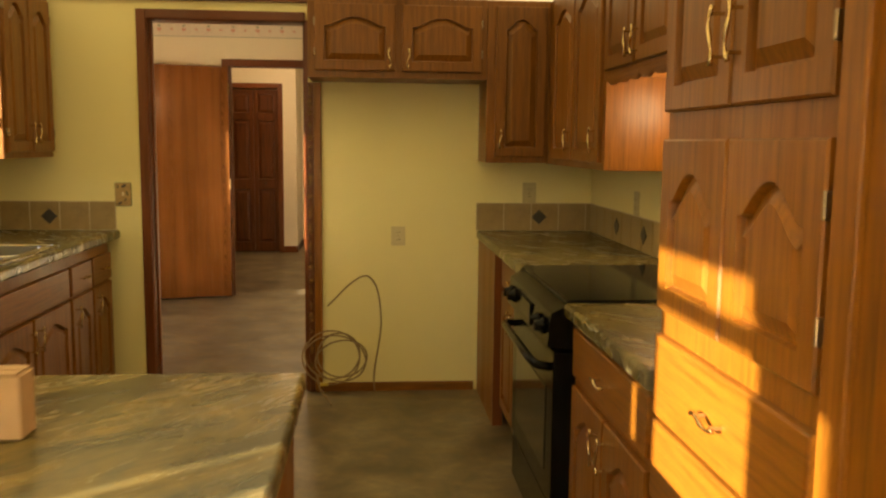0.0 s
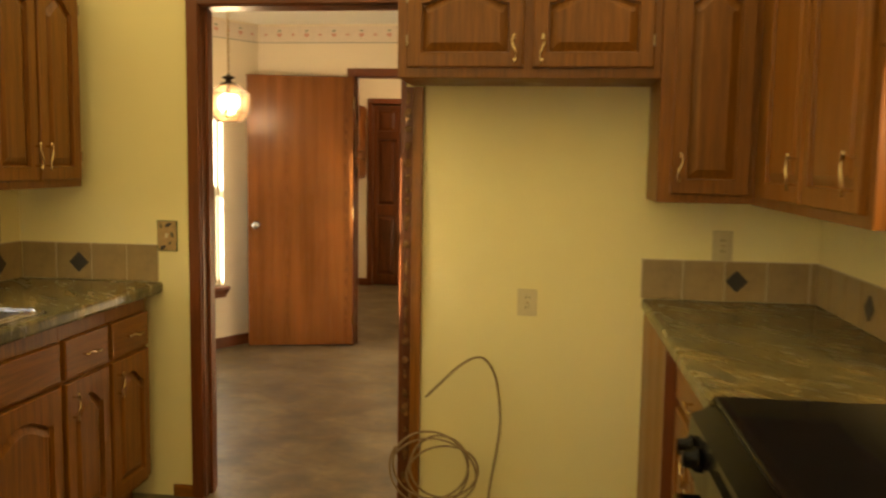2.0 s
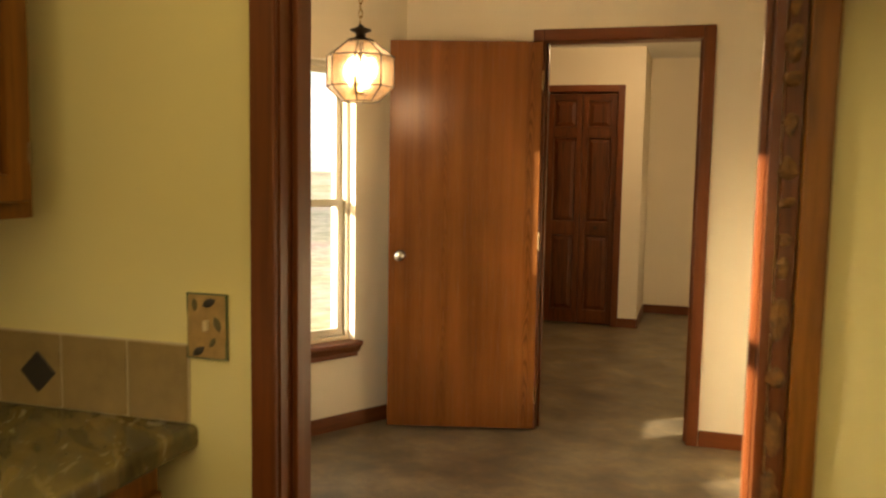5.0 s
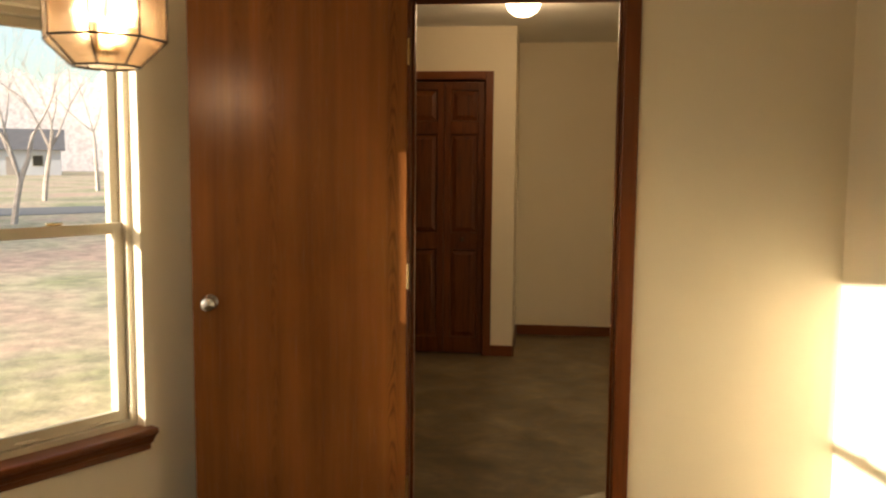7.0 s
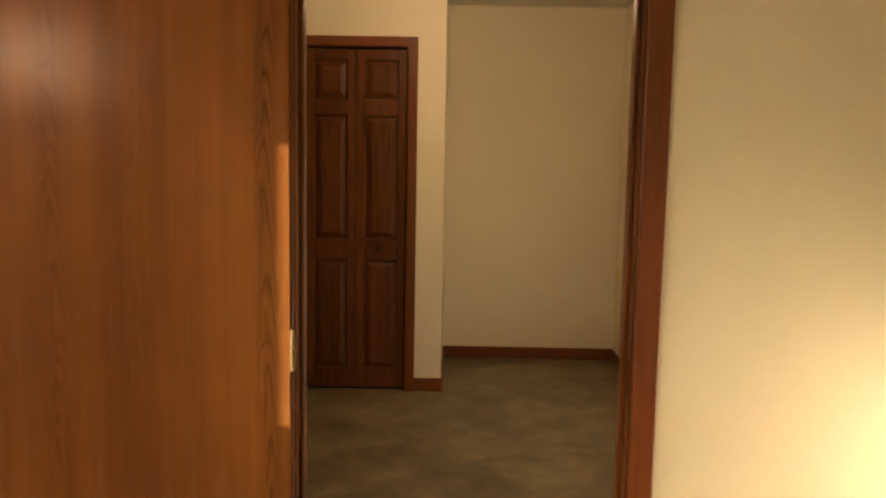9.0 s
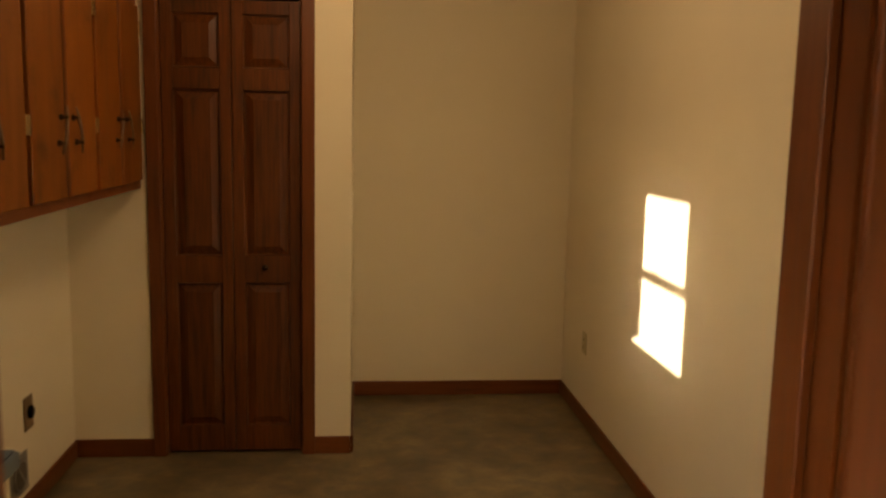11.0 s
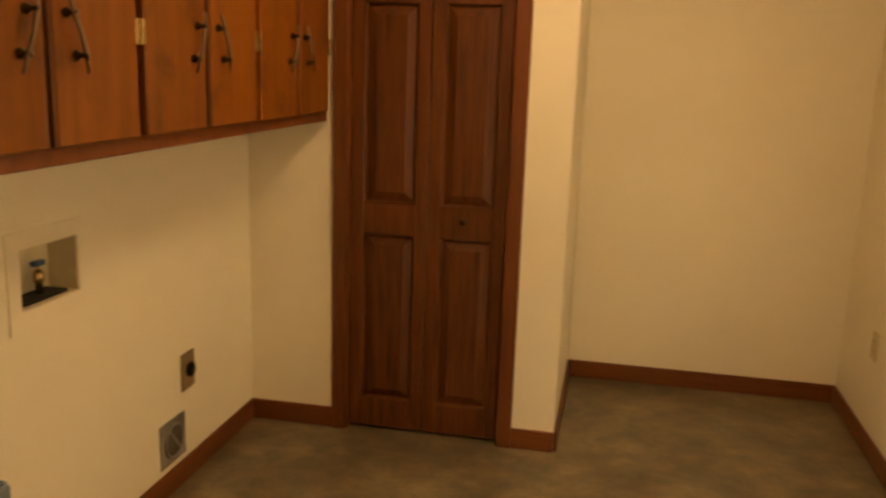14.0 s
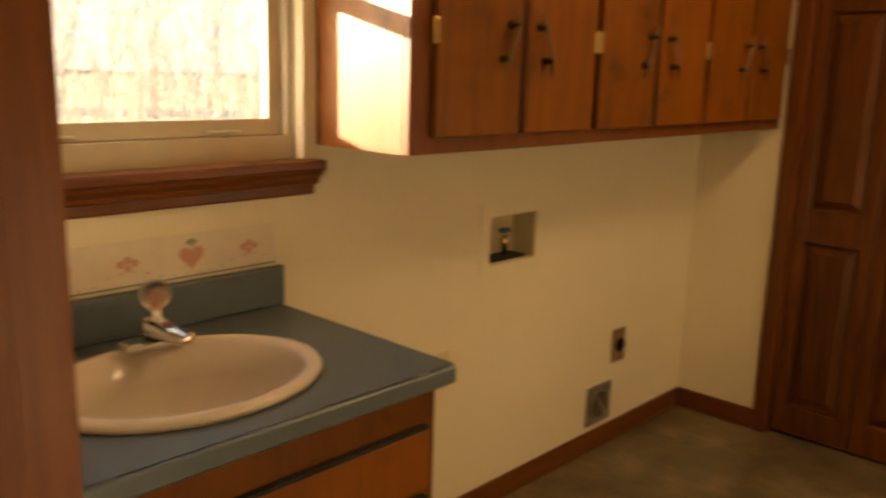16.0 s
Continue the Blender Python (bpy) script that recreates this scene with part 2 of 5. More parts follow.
def boxed(*args, bevel=0.0, seg=2):
    return box(bm_new(), *args, bevel=bevel, seg=seg)


def tube(bm, pts, r, n=8, closed=False):
    pts = [Vector(p) for p in pts]
    rs = r if isinstance(r, (list, tuple)) else [r] * len(pts)
    rings, k = [], len(pts)
    up = Vector((0.13, 0.31, 0.94)).normalized()
    for i, p in enumerate(pts):
        a, c = pts[(i - 1) % k if closed else max(i - 1, 0)], pts[(i + 1) % k if closed else min(i + 1, k - 1)]
        d = (c - a).normalized()
        s = d.cross(up)
        if s.length < 0.05:
            s = d.cross(Vector((1, 0, 0)))
        s.normalize()
        w = s.cross(d)
        rings.append([bm.verts.new(p + rs[i] * (math.cos(2 * math.pi * j / n) * s + math.sin(2 * math.pi * j / n) * w)) for j in range(n)])
    for i in range(k if closed else k - 1):
        q, t = rings[i], rings[(i + 1) % k]
        for j in range(n):
            bm.faces.new((q[j], q[(j + 1) % n], t[(j + 1) % n], t[j]))
    if not closed:
        bm.faces.new(rings[0][::-1])
        bm.faces.new(rings[-1])
    return bm


def lathe(bm, prof, n=24, at=(0, 0, 0), axis="z"):
    rings = []
    for r, z in prof:
        ring = []
        for j in range(n):
            a = 2 * math.pi * j / n
            p = (r * math.cos(a), r * math.sin(a), z)
            if axis == "y":
                p = (p[0], z, p[1])
            elif axis == "x":
                p = (z, p[0], p[1])
            ring.append(bm.verts.new(Vector(p) + Vector(at)))
        rings.append(ring)
    for q, t in zip(rings, rings[1:]):
        for j in range(n):
            bm.faces.new((q[j], q[(j + 1) % n], t[(j + 1) % n], t[j]))
    for ring in (rings[0], rings[-1]):
        if (ring[0].co - ring[n // 2].co).length > 1e-4:
            bm.faces.new(ring)
    return bm


def mesh_of(bm, name, mats, smooth=False):
    bmesh.ops.recalc_face_normals(bm, faces=bm.faces)
    me = bpy.data.meshes.new(name)
    bm.to_mesh(me)
    bm.free()
    for m in mats if isinstance(mats, (list, tuple)) else [mats]:
        me.materials.append(m)
    if smooth:
        me.shade_smooth()
    return me


def part(name, bm, material, parent, label="", smooth=False):
    ob = new(name, mesh_of(bm, name, material, smooth))
    ob.parent = parent
    if label:
        tagged(ob, label)
    return ob


def thing(name, m, label, category, group="", kind=""):
    ob = new(name)
    ob.empty_display_size = 0.1
    ob.matrix_basis = m
    return tagged(ob, label, category, group, kind)


def solid(name, bm, material, m, label="", category="", group="", kind="", smooth=False):
    ob = new(name, mesh_of(bm, name, material, smooth))
    ob.matrix_basis = m
    return tagged(ob, label, category, group, kind)


def along(x0, y0, x1, y1, z=0.0):
    """A pose at (x0, y0) whose own x runs to (x1, y1); its own y points out of the room on the left-hand way round."""
    return pose(x0, y0, z, 0, 0, math.degrees(math.atan2(y1 - y0, x1 - x0))), math.hypot(x1 - x0, y1 - y0)


def wall(name, x0, y0, x1, y1, thick, h, openings, inside, outside, label):
    m, length = along(x0, y0, x1, y1)
    bm = bm_new()
    s = 0.0
    for a, b, z0, z1 in sorted(openings):
        if a > s:
            box(bm, s, a, 0, thick, 0, h)
        if z0 > 0:
            box(bm, a, b, 0, thick, 0, z0)
        if z1 < h:
            box(bm, a, b, 0, thick, z1, h)
        s = b
    if s < length:
        box(bm, s, length, 0, thick, 0, h)
    bmesh.ops.remove_doubles(bm, verts=bm.verts, dist=1e-5)
    bm.normal_update()
    me = mesh_of(bm, name, [inside, outside])
    for p in me.polygons:
        p.material_index = 1 if p.normal.y > 0.5 else 0
    ob = new(name, me)
    ob.matrix_basis = m
    return tagged(ob, label, "wall", kind="structure")


# ---- plan ----
KL, KR, KB, KC = -1.745, 1.475, 5.0, 2.13
DF, DR, UL, UR, UB, UN, H = 8.05, 0.57, -1.94, 0.507, 11.175, 12.04, 2.44
OPEN_L, OPEN_R = -0.94, -0.118
DOOR_L, DOOR_R = -1.012, -0.233
CL_L, CL_R, WEND = -1.532, -0.927, -0.703
BAY = [(-1.413, 5.12), (-2.40, 6.45), (-2.40, 7.025), (-1.770, 8.05)]

wall("wall_kitchen_back", KL - 0.12, KB, KR + 0.12, KB, 0.12, H, [(OPEN_L - 0.018 - KL + 0.12, OPEN_R + 0.018 - KL + 0.12, 0, 2.045)], WALL_K, WALL_D, "pale yellow painted kitchen wall with a doorway")
# The two narrowest openings are invented slits that shape sun streaks.
wall("wall_kitchen_left", KL, -2.2, KL, KB, 0.14, H, [(1.525, 1.67, 0.60, 1.76), (1.755, 2.33, 0.60, 1.95), (2.353, 2.485, 0.90, 1.60), (5.90, 6.44, 1.18, 1.95)], WALL_K, WALL_D, "pale yellow painted kitchen wall with a window over the sink")
wall("wall_kitchen_right", KR, KB, KR, -2.2, 0.12, H, [], WALL_K, WALL_D, "pale yellow painted kitchen wall behind the range")
# The rear opening is made up; it lets more light into the kitchen.
wall("wall_kitchen_rear", KR + 0.12, -2.2, KL - 0.14, -2.2, 0.12, H, [(1.095, 2.895, 0.20, 2.02)], WALL_K, WALL_D, "pale yellow painted kitchen wall with an added wide opening")
wall("wall_dining_far", -2.05, DF, UR + 0.12, DF, 0.115, H, [(DOOR_L - 0.018 + 2.05, DOOR_R + 0.018 + 2.05, 0, 2.068)], WALL_D, WALL_D, "cream painted wall with a doorway to the laundry room")
wall("wall_dining_right", DR, DF, DR, KB + 0.12, 0.12, H, [], WALL_D, WALL_D, "cream painted dining room wall in sunlight")
bay_len = [math.hypot(BAY[i + 1][0] - BAY[i][0], BAY[i + 1][1] - BAY[i][1]) for i in range(3)]
BAY_WIN = [(0.66, 1.255), (0.08, 0.543), (0.315, 0.865)]
for i, nm in enumerate(("wall_bay_near", "wall_bay_middle", "wall_bay_far")):
    a, b = BAY_WIN[i]
    wall(nm, *BAY[i], *BAY[i + 1], (0.14, 0.14, 0.22)[i], H, [(a, b, 0.47, 1.81 if i == 0 else 1.93)], WALL_D, WALL_D, "cream painted bay wall with a sash window")
wall("wall_utility_left", UL, DF + 0.115, UL, UN + 0.12, 0.14, H, [(8.36 - DF - 0.115, 9.14 - DF - 0.115, 1.19, 1.99), (9.85 - DF - 0.115, 10.08 - DF - 0.115, 0.82, 0.975)], WALL_D, WALL_D, "cream painted laundry wall with a small window over the vanity")
wall("wall_utility_right", UR, UN + 0.12, UR, DF + 0.115, 0.12, H, [], WALL_D, WALL_D, "cream painted laundry room wall with a patch of sun")
wall("wall_utility_far", UL - 0.14, UN, UR + 0.12, UN, 0.12, H, [], WALL_D, WALL_D, "cream painted end wall of the laundry alcove")
# Closet-side faces are coloured near-black in place of real darkness.
wall("wall_closet_front", UL, UB, WEND, UB, 0.105, H, [(CL_L - 0.018 - UL, CL_R + 0.018 - UL, 0, 2.07)], WALL_D, CAVITY_SHADE, "cream painted closet wall with a bifold door")
wall("wall_closet_side", WEND - 0.105, UN, WEND - 0.105, UB + 0.105, 0.105, H, [], CAVITY_SHADE, WALL_D, "cream painted end wall of the closet")


def slab_object(name, poly, z0, z1, mat, label, category):
    bm = bm_new()
    lo = [bm.verts.new((x, y, z0)) for x, y in poly]
    hi = [bm.verts.new((x, y, z1)) for x, y in poly]
    bm.faces.new(lo[::-1])
    bm.faces.new(hi)
    k = len(poly)
    for i in range(k):
        bm.faces.new((lo[i], lo[(i + 1) % k], hi[(i + 1) % k], hi[i]))
    return solid(name, bm, mat, Matrix(), label, category, kind="structure")


slab_object("floor", [(-2.0, -2.4), (1.7, -2.4), (1.7, 5.06), (0.7, 5.06), (0.7, 12.3), (-2.15, 12.3), (-2.15, 8.2), (-2.56, 7.15), (-2.56, 6.3), (-2.0, 5.0)], -0.06, 0.0, FLOOR, "mottled grey-brown stone-look sheet vinyl floor", "floor")
slab_object("ceiling_dining", [(-2.72, 5.06), (0.7, 5.06), (0.7, 8.14), (-2.72, 8.14)], H, H + 0.1, CEIL, "off-white painted dining ceiling", "ceiling")
slab_object("ceiling_utility", [(-2.1, 8.14), (0.72, 8.14), (0.72, 12.3), (-2.1, 12.3)], H, H + 0.1, CEIL, "off-white painted laundry ceiling", "ceiling")


def baseboards(segs, mat=TRIM_X, tall=0.083):
    for i, (x0, y0, x1, y1) in enumerate(segs):
        m, length = along(x0, y0, x1, y1)
        bm = boxed(0, length, -0.012, -0.0005, 0.0, tall, bevel=0.003, seg=1)
        solid("baseboard", bm, mat, m, "stained wooden baseboard", "baseboard", kind="structure")


def cut(i, a, b):
    (x0, y0), (x1, y1), n = BAY[i], BAY[i + 1], bay_len[i]
    return (x0 + (x1 - x0) * a / n, y0 + (y1 - y0) * a / n, x0 + (x1 - x0) * b / n, y0 + (y1 - y0) * b / n)


baseboards([(-0.03, KB, 0.82, KB), (-1.08, KB, -0.995, KB)], OAK_X, 0.052)
baseboards([
    cut(0, 0, bay_len[0]), cut(1, 0, bay_len[1]), cut(2, 0, bay_len[2]),
    (-1.765, DF, DOOR_L - 0.064, DF), (DOOR_R + 0.064, DF, DR, DF), (DR, DF, DR, KB + 0.12),
    (DR, KB + 0.12, OPEN_R + 0.1, KB + 0.12), (OPEN_L - 0.056, KB + 0.12, -1.41, KB + 0.12),
    (UL, 9.06, UL, UB), (UL, UB, CL_L - 0.06, UB), (CL_R + 0.06, UB, WEND, UB), (WEND, UB, WEND, UN), (WEND, UN, UR, UN), (UR, UN, UR, DF + 0.115),
    (UR, DF + 0.115, DOOR_R + 0.064, DF + 0.115), (DOOR_L - 0.064, DF + 0.115, UL + 0.6, DF + 0.115)])


# ---- door frames ----
def door_frame(name, m, w, h, depth, casing, front=True, back=True, left=True, right=True, mat=TRIM, label="stained wooden door frame"):
    """Own x across the opening from 0 to w, own y through the wall from 0 to depth."""
    t = thing(name, m, label, "door frame", kind="structure")
    part("jamb", boxed(-0.016, 0, -0.001, depth + 0.001, 0, h + 0.016), mat, t)
    part("jamb", boxed(w, w + 0.016, -0.001, depth + 0.001, 0, h + 0.016), mat, t)
    for sx in ((0.0002, 0.012), (w - 0.012, w - 0.0002)):
        part("stop", boxed(*sx, depth * 0.36, depth * 0.36 + 0.034, 0, h - 0.0005, bevel=0.002, seg=1), mat, t)
    part("head_jamb", boxed(0, w, -0.001, depth + 0.001, h, h + 0.016), TRIM_X, t)
    for on, y0, y1 in ((front, -0.017, -0.001), (back, depth + 0.001, depth + 0.017)):
        if not on:
            continue
        if left:
            part("casing", boxed(-casing - 0.004, -0.004, y0, y1, 0, h + 0.004 + casing, bevel=0.004, seg=2), mat, t)
        if right:
            part("casing", boxed(w + 0.004, w + casing + 0.004, y0, y1, 0, h + 0.004 + casing, bevel=0.004, seg=2), mat, t)
        part("head_casing", boxed(-0.004, w + 0.004, y0, y1, h + 0.004, h + 0.004 + casing, bevel=0.004, seg=2), TRIM_X, t)
    return t


door_frame("door_frame_kitchen", pose(OPEN_L, KB, 0), OPEN_R - OPEN_L, 2.028, 0.12, 0.050, right=False)
door_frame("door_frame_utility", pose(DOOR_L, DF, 0), DOOR_R - DOOR_L, 2.05, 0.115, 0.058)
closet_frame = door_frame("door_frame_closet", pose(CL_L, UB, 0), CL_R - CL_L, 2.056, 0.105, 0.057, back=False)


# ---- cabinets ----
def tube_part(name, pts, r, mat, parent, label="", n=8):
    return part(name, tube(bm_new(), pts, r, n), mat, parent, label, smooth=True)


def arch_outline(x0, x1, z0, z1, arch, n=21):
    pts = [(x0, z0), (x1, z0)]
    for i in range(n):
        u = i / (n - 1)
        k = (u - 0.07) / 0.86
        lift = (0.5 - 0.5 * math.cos(2 * math.pi * k)) ** 0.55 if 0 < k < 1 else 0.0
        pts.append((x1 - (x1 - x0) * u, z1 - arch + arch * lift))
    return pts


def inset(pts, d):
    out, n = [], len(pts)
    for i in range(n):
        a, p, c = Vector(pts[i - 1]), Vector(pts[i]), Vector(pts[(i + 1) % n])
        e, f = (p - a), (c - p)
        ne = Vector((-e.y, e.x)).normalized() if e.length > 1e-6 else Vector((0, 0))
        nf = Vector((-f.y, f.x)).normalized() if f.length > 1e-6 else Vector((0, 0))
        m = ne + nf
        m = m / max(m.length_squared / 2, 0.6) if m.length > 1e-6 else ne
        out.append((p.x + m.x * d, p.y + m.y * d))
    return out


def panel_door_bm(w, h, arch=0.05, rail=0.050, thick=0.019):
    """A raised-panel door, own x 0 to w, z 0 to h, its face at y = -thick and its back at 0."""
    bm = bm_new()
    hole = arch_outline(rail, w - rail, rail, h - rail - 0.015, arch)
    n = len(hole)
    outer = [(0, 0), (w, 0)] + [(w if i == 0 else 0 if i == n - 3 else hole[2 + i][0], h) for i in range(n - 2)]
    rings = [(outer, 0.0), (outer, -thick + 0.004), (inset(outer, 0.004), -thick), (hole, -thick), (inset(hole, 0.003), -thick + 0.016), (inset(hole, 0.007), -thick + 0.016), (inset(hole, 0.034), -thick + 0.002)]
    vs = [[bm.verts.new((x, y, z)) for x, z in pts] for pts, y in rings]
    for q, t in zip(vs, vs[1:]):
        for i in range(n):
            bm.faces.new((q[i], q[(i + 1) % n], t[(i + 1) % n], t[i]))
    bm.faces.new(vs[0][::-1])
    bmesh.ops.triangle_fill(bm, use_beauty=True, edges=[bm.edges.get((vs[-1][i], vs[-1][(i + 1) % n])) for i in range(n)])
    return bm


def pull_v(parent, x, z, y=-0.019, length=0.10, mat=BRASS, flip=1):
    """A wavy upright pull on two posts."""
    pts, rs = [], []
    for i in range(13):
        u = i / 12
        pts.append((x + flip * 0.007 * math.sin(2 * math.pi * u), y - 0.022 - 0.004 * math.sin(math.pi * u), z + length * (u - 0.5)))
        rs.append(0.0026 + 0.0022 * abs(math.cos(2 * math.pi * u)))
    h = part("handle", tube(bm_new(), pts, rs, 8), mat, parent, "wavy brass pull", smooth=True)
    for s in (-0.36, 0.36):
        part("post", tube(bm_new(), [(x, y, z + s * length), (x, y - 0.022, z + s * length)], 0.004, 6), mat, h)
    return h


def pull_h(parent, x, z, y=-0.019, length=0.10, mat=BRASS):
    pts, rs = [], []
    for i in range(13):
        u = i / 12
        pts.append((x + length * (u - 0.5), y - 0.022 - 0.004 * math.sin(math.pi * u), z + 0.006 * math.sin(2 * math.pi * u)))
        rs.append(0.0026 + 0.0022 * abs(math.cos(2 * math.pi * u)))
    h = part("handle", tube(bm_new(), pts, rs, 8), mat, parent, "wavy brass pull", smooth=True)
    for s in (-0.36, 0.36):
        part("post", tube(bm_new(), [(x + s * length, y, z), (x + s * length, y - 0.022, z)], 0.004, 6), mat, h)
    return h


def put_door(t, x, z, w, h, arch=0.05, pull=None, mat=None, hinge=None):
    """pull: (x, z) in the door's own measure. hinge: the x of the hinge side."""
    d = part("door", panel_door_bm(w, h, arch), mat or OAK, t)
    d.location = (x, 0, z)
    if pull:
        pull_v(d, pull[0], pull[1], flip=1 if pull[0] > w / 2 else -1)
    if hinge is not None:
        for hz in (0.09, h - 0.09):
            part("hinge", boxed(hinge - 0.0045, hinge + 0.0045, -0.021, -0.004, hz - 0.02, hz + 0.02, bevel=0.002, seg=1), HINGE, d, "antique bronze hinge")
    return d


def put_drawer(t, x, z, w, h, pull=True):
    bm = boxed(0, w, -0.019, 0, 0, h)
    top = [e for e in bm.edges if all(v.co.y < -0.018 for v in e.verts)]
    bmesh.ops.bevel(bm, geom=top, offset=0.008, segments=3, affect="EDGES", profile=0.6)
    d = part("drawer", bm, OAK_X, t)
    d.location = (x, 0, z)
    if pull:
        pull_h(d, w / 2, h / 2)
    return d


def carcass(t, w, h, d, toe=0.0, mat=OAK, top_gap=0.0, hollow=0.0):
    """Face frame in front (y 0 to 0.018), box behind it."""
    if toe:
        part("toe_kick", boxed(0.02, w - 0.02, 0.06, 0.075, 0, toe), DARK, t)
    part("body", boxed(0.001, w - 0.001, 0.018, d, toe, h - top_gap - hollow), mat, t)
    part("face_frame", boxed(0, w, 0, 0.018, toe, h - top_gap, bevel=0.0015, seg=1), mat, t)


def cabinet(name, m, w, h, d, label, toe=0.0, top_gap=0.0, group="", hollow=0.0):
    t = thing(name, m, label, "cabinet", group)
    carcass(t, w, h, d, toe, OAK, top_gap, hollow)
    return t


CT = KC - 0.012
# over the refrigerator niche
c = cabinet("wall_cabinet", pose(-0.079, 4.678, 1.72), 0.906, CT - 1.72, KB - 4.678, "oak wall cabinet with two arched doors over an empty niche", group="kitchen wall cabinets")
put_door(c, 0.035, 0.035, 0.405, CT - 1.72 - 0.07, 0.045, (0.375, 0.06), hinge=0.0)
put_door(c, 0.475, 0.035, 0.405, CT - 1.72 - 0.07, 0.045, (0.03, 0.06), hinge=0.405)
# corner unit on the back wall
c = cabinet("wall_cabinet", pose(0.829, 4.684, 1.30), KR - 0.829 - 0.32, CT - 1.30, KB - 4.684, "tall oak wall cabinet with one arched door beside the niche", group="kitchen wall cabinets")
put_door(c, 0.045, 0.03, 0.262, CT - 1.30 - 0.06, 0.05, (0.025, 0.09))
# right wall, two doors
RW = 1.155
c = cabinet("wall_cabinet", pose(RW, 4.72, 1.295, 0, 0, -90), 4.72 - 3.60, CT - 1.295, KR - RW, "oak wall cabinet with two arched doors in the corner", group="kitchen wall cabinets")
put_door(c, 0.20, 0.03, 0.42, CT - 1.295 - 0.06, 0.05, (0.385, 0.09))
put_door(c, 0.64, 0.03, 0.44, CT - 1.295 - 0.06, 0.05, (0.395, 0.09))
# above the range
c = cabinet("range_cabinet", pose(RW, 3.598, 1.66, 0, 0, -90), 0.80, CT - 1.66, KR - RW, "short oak cabinet with a scalloped valance above the range", group="kitchen wall cabinets")
put_door(c, 0.02, 0.02, 0.365, CT - 1.66 - 0.05, 0.05, (0.34, 0.07))
put_door(c, 0.41, 0.02, 0.365, CT - 1.66 - 0.05, 0.05, (0.025, 0.07))
bm = bm_new()
top, low = [], []
for i in range(65):
    x = 0.80 * i / 64
    drop = 0.016 + 0.020 * abs(math.sin(math.pi * x / 0.135))
    top.append((x, 0.001))
    low.append((x, -drop))
for y in (0.001, 0.017):
    vt, vl = [bm.verts.new((x, y, z)) for x, z in top], [bm.verts.new((x, y, z)) for x, z in low]
    for i in range(64):
        bm.faces.new((vt[i], vt[i + 1], vl[i + 1], vl[i]))
part("valance", bm, OAK_X, c, "scalloped oak valance")

# left wall: upper and base run
c = cabinet("wall_cabinet", pose(-1.418, 4.32, 1.305, 0, 0, 90), 4.925 - 4.32, CT - 1.305, -1.418 - KL, "oak wall cabinet with two arched doors beside the sunny window", group="kitchen wall cabinets")
put_door(c, 0.025, 0.03, 0.27, CT - 1.305 - 0.06, 0.05, (0.245, 0.09), hinge=0.0)
put_door(c, 0.31, 0.03, 0.27, CT - 1.305 - 0.06, 0.05, (0.025, 0.09), hinge=0.27)
BF = -1.165
runs = [(4.625, 4.94), (4.315, 4.625), (3.41, 4.315), (2.5, 3.41), (1.72, 2.5)]
for i, (a, b) in enumerate(runs):
    w = b - a
    c = cabinet("base_cabinet", pose(BF, a, 0, 0, 0, 90), w, 0.872, BF - KL, "oak base cabinet with arched doors under the sink worktop", toe=0.09, group="kitchen base cabinets", hollow=0.25)
    if i < 2:
        put_drawer(c, 0.012, 0.668, w - 0.024, 0.137)
        put_door(c, 0.012, 0.115, w - 0.024, 0.538, 0.05, (0.035, 0.45))
    else:
        put_drawer(c, 0.02, 0.668, w - 0.04, 0.137, pull=False)
        hw = (w - 0.06) / 2
        put_door(c, 0.02, 0.115, hw, 0.538, 0.05, (hw - 0.03, 0.45))
        put_door(c, 0.04 + hw, 0.115, hw, 0.538, 0.05, (0.03, 0.45))

# right wall: base units, range gap, pantry
RF = 0.868
c = thing("end_panel", pose(0.84, KB, 0, 0, 0, -90), "plain oak panel closing the blind corner under the worktop", "panel")
part("board", boxed(0.0, 0.62, 0.0, 0.02, 0.0, 0.872), OAK, c)
part("filler", boxed(0.62, 0.64, 0.0, 0.05, 0.0, 0.872), TRIM, c)
c = cabinet("base_cabinet", pose(RF + 0.02, KB - 0.645, 0, 0, 0, -90), KB - 0.645 - 3.585, 0.872, KR - RF - 0.02, "oak base cabinet with a drawer beside the range", toe=0.09, group="kitchen base cabinets")
put_drawer(c, 0.03, 0.715, 0.70, 0.13)
put_door(c, 0.03, 0.115, 0.345, 0.57, 0.05, (0.315, 0.48))
put_door(c, 0.385, 0.115, 0.345, 0.57, 0.05, (0.03, 0.48))
c = cabinet("base_cabinet", pose(RF, 2.80, 0, 0, 0, -90), 2.80 - 2.035, 0.872, KR - RF, "oak base cabinet with arched doors beside the pantry", toe=0.09, group="kitchen base cabinets")
put_drawer(c, 0.03, 0.70, 0.70, 0.145)
put_door(c, 0.03, 0.115, 0.345, 0.555, 0.05, (0.315, 0.47))
put_door(c, 0.385, 0.115, 0.345, 0.555, 0.05, (0.03, 0.47))
PF = 0.86
c = cabinet("pantry_cabinet", pose(PF, 2.035, 0, 0, 0, -90), 2.035 - 1.335, CT, KR - PF, "tall honey oak pantry with arched doors and drawers, partly sunlit", toe=0.09)
for x, px, hx in ((0.018, 0.285, None), (0.345, 0.03, 0.318)):
    put_door(c, x, 1.462, 0.318, CT - 1.462 - 0.03, 0.05, (px, 0.12), hinge=hx)
    put_door(c, x, 1.055, 0.318, 0.352, 0.06, hinge=hx)
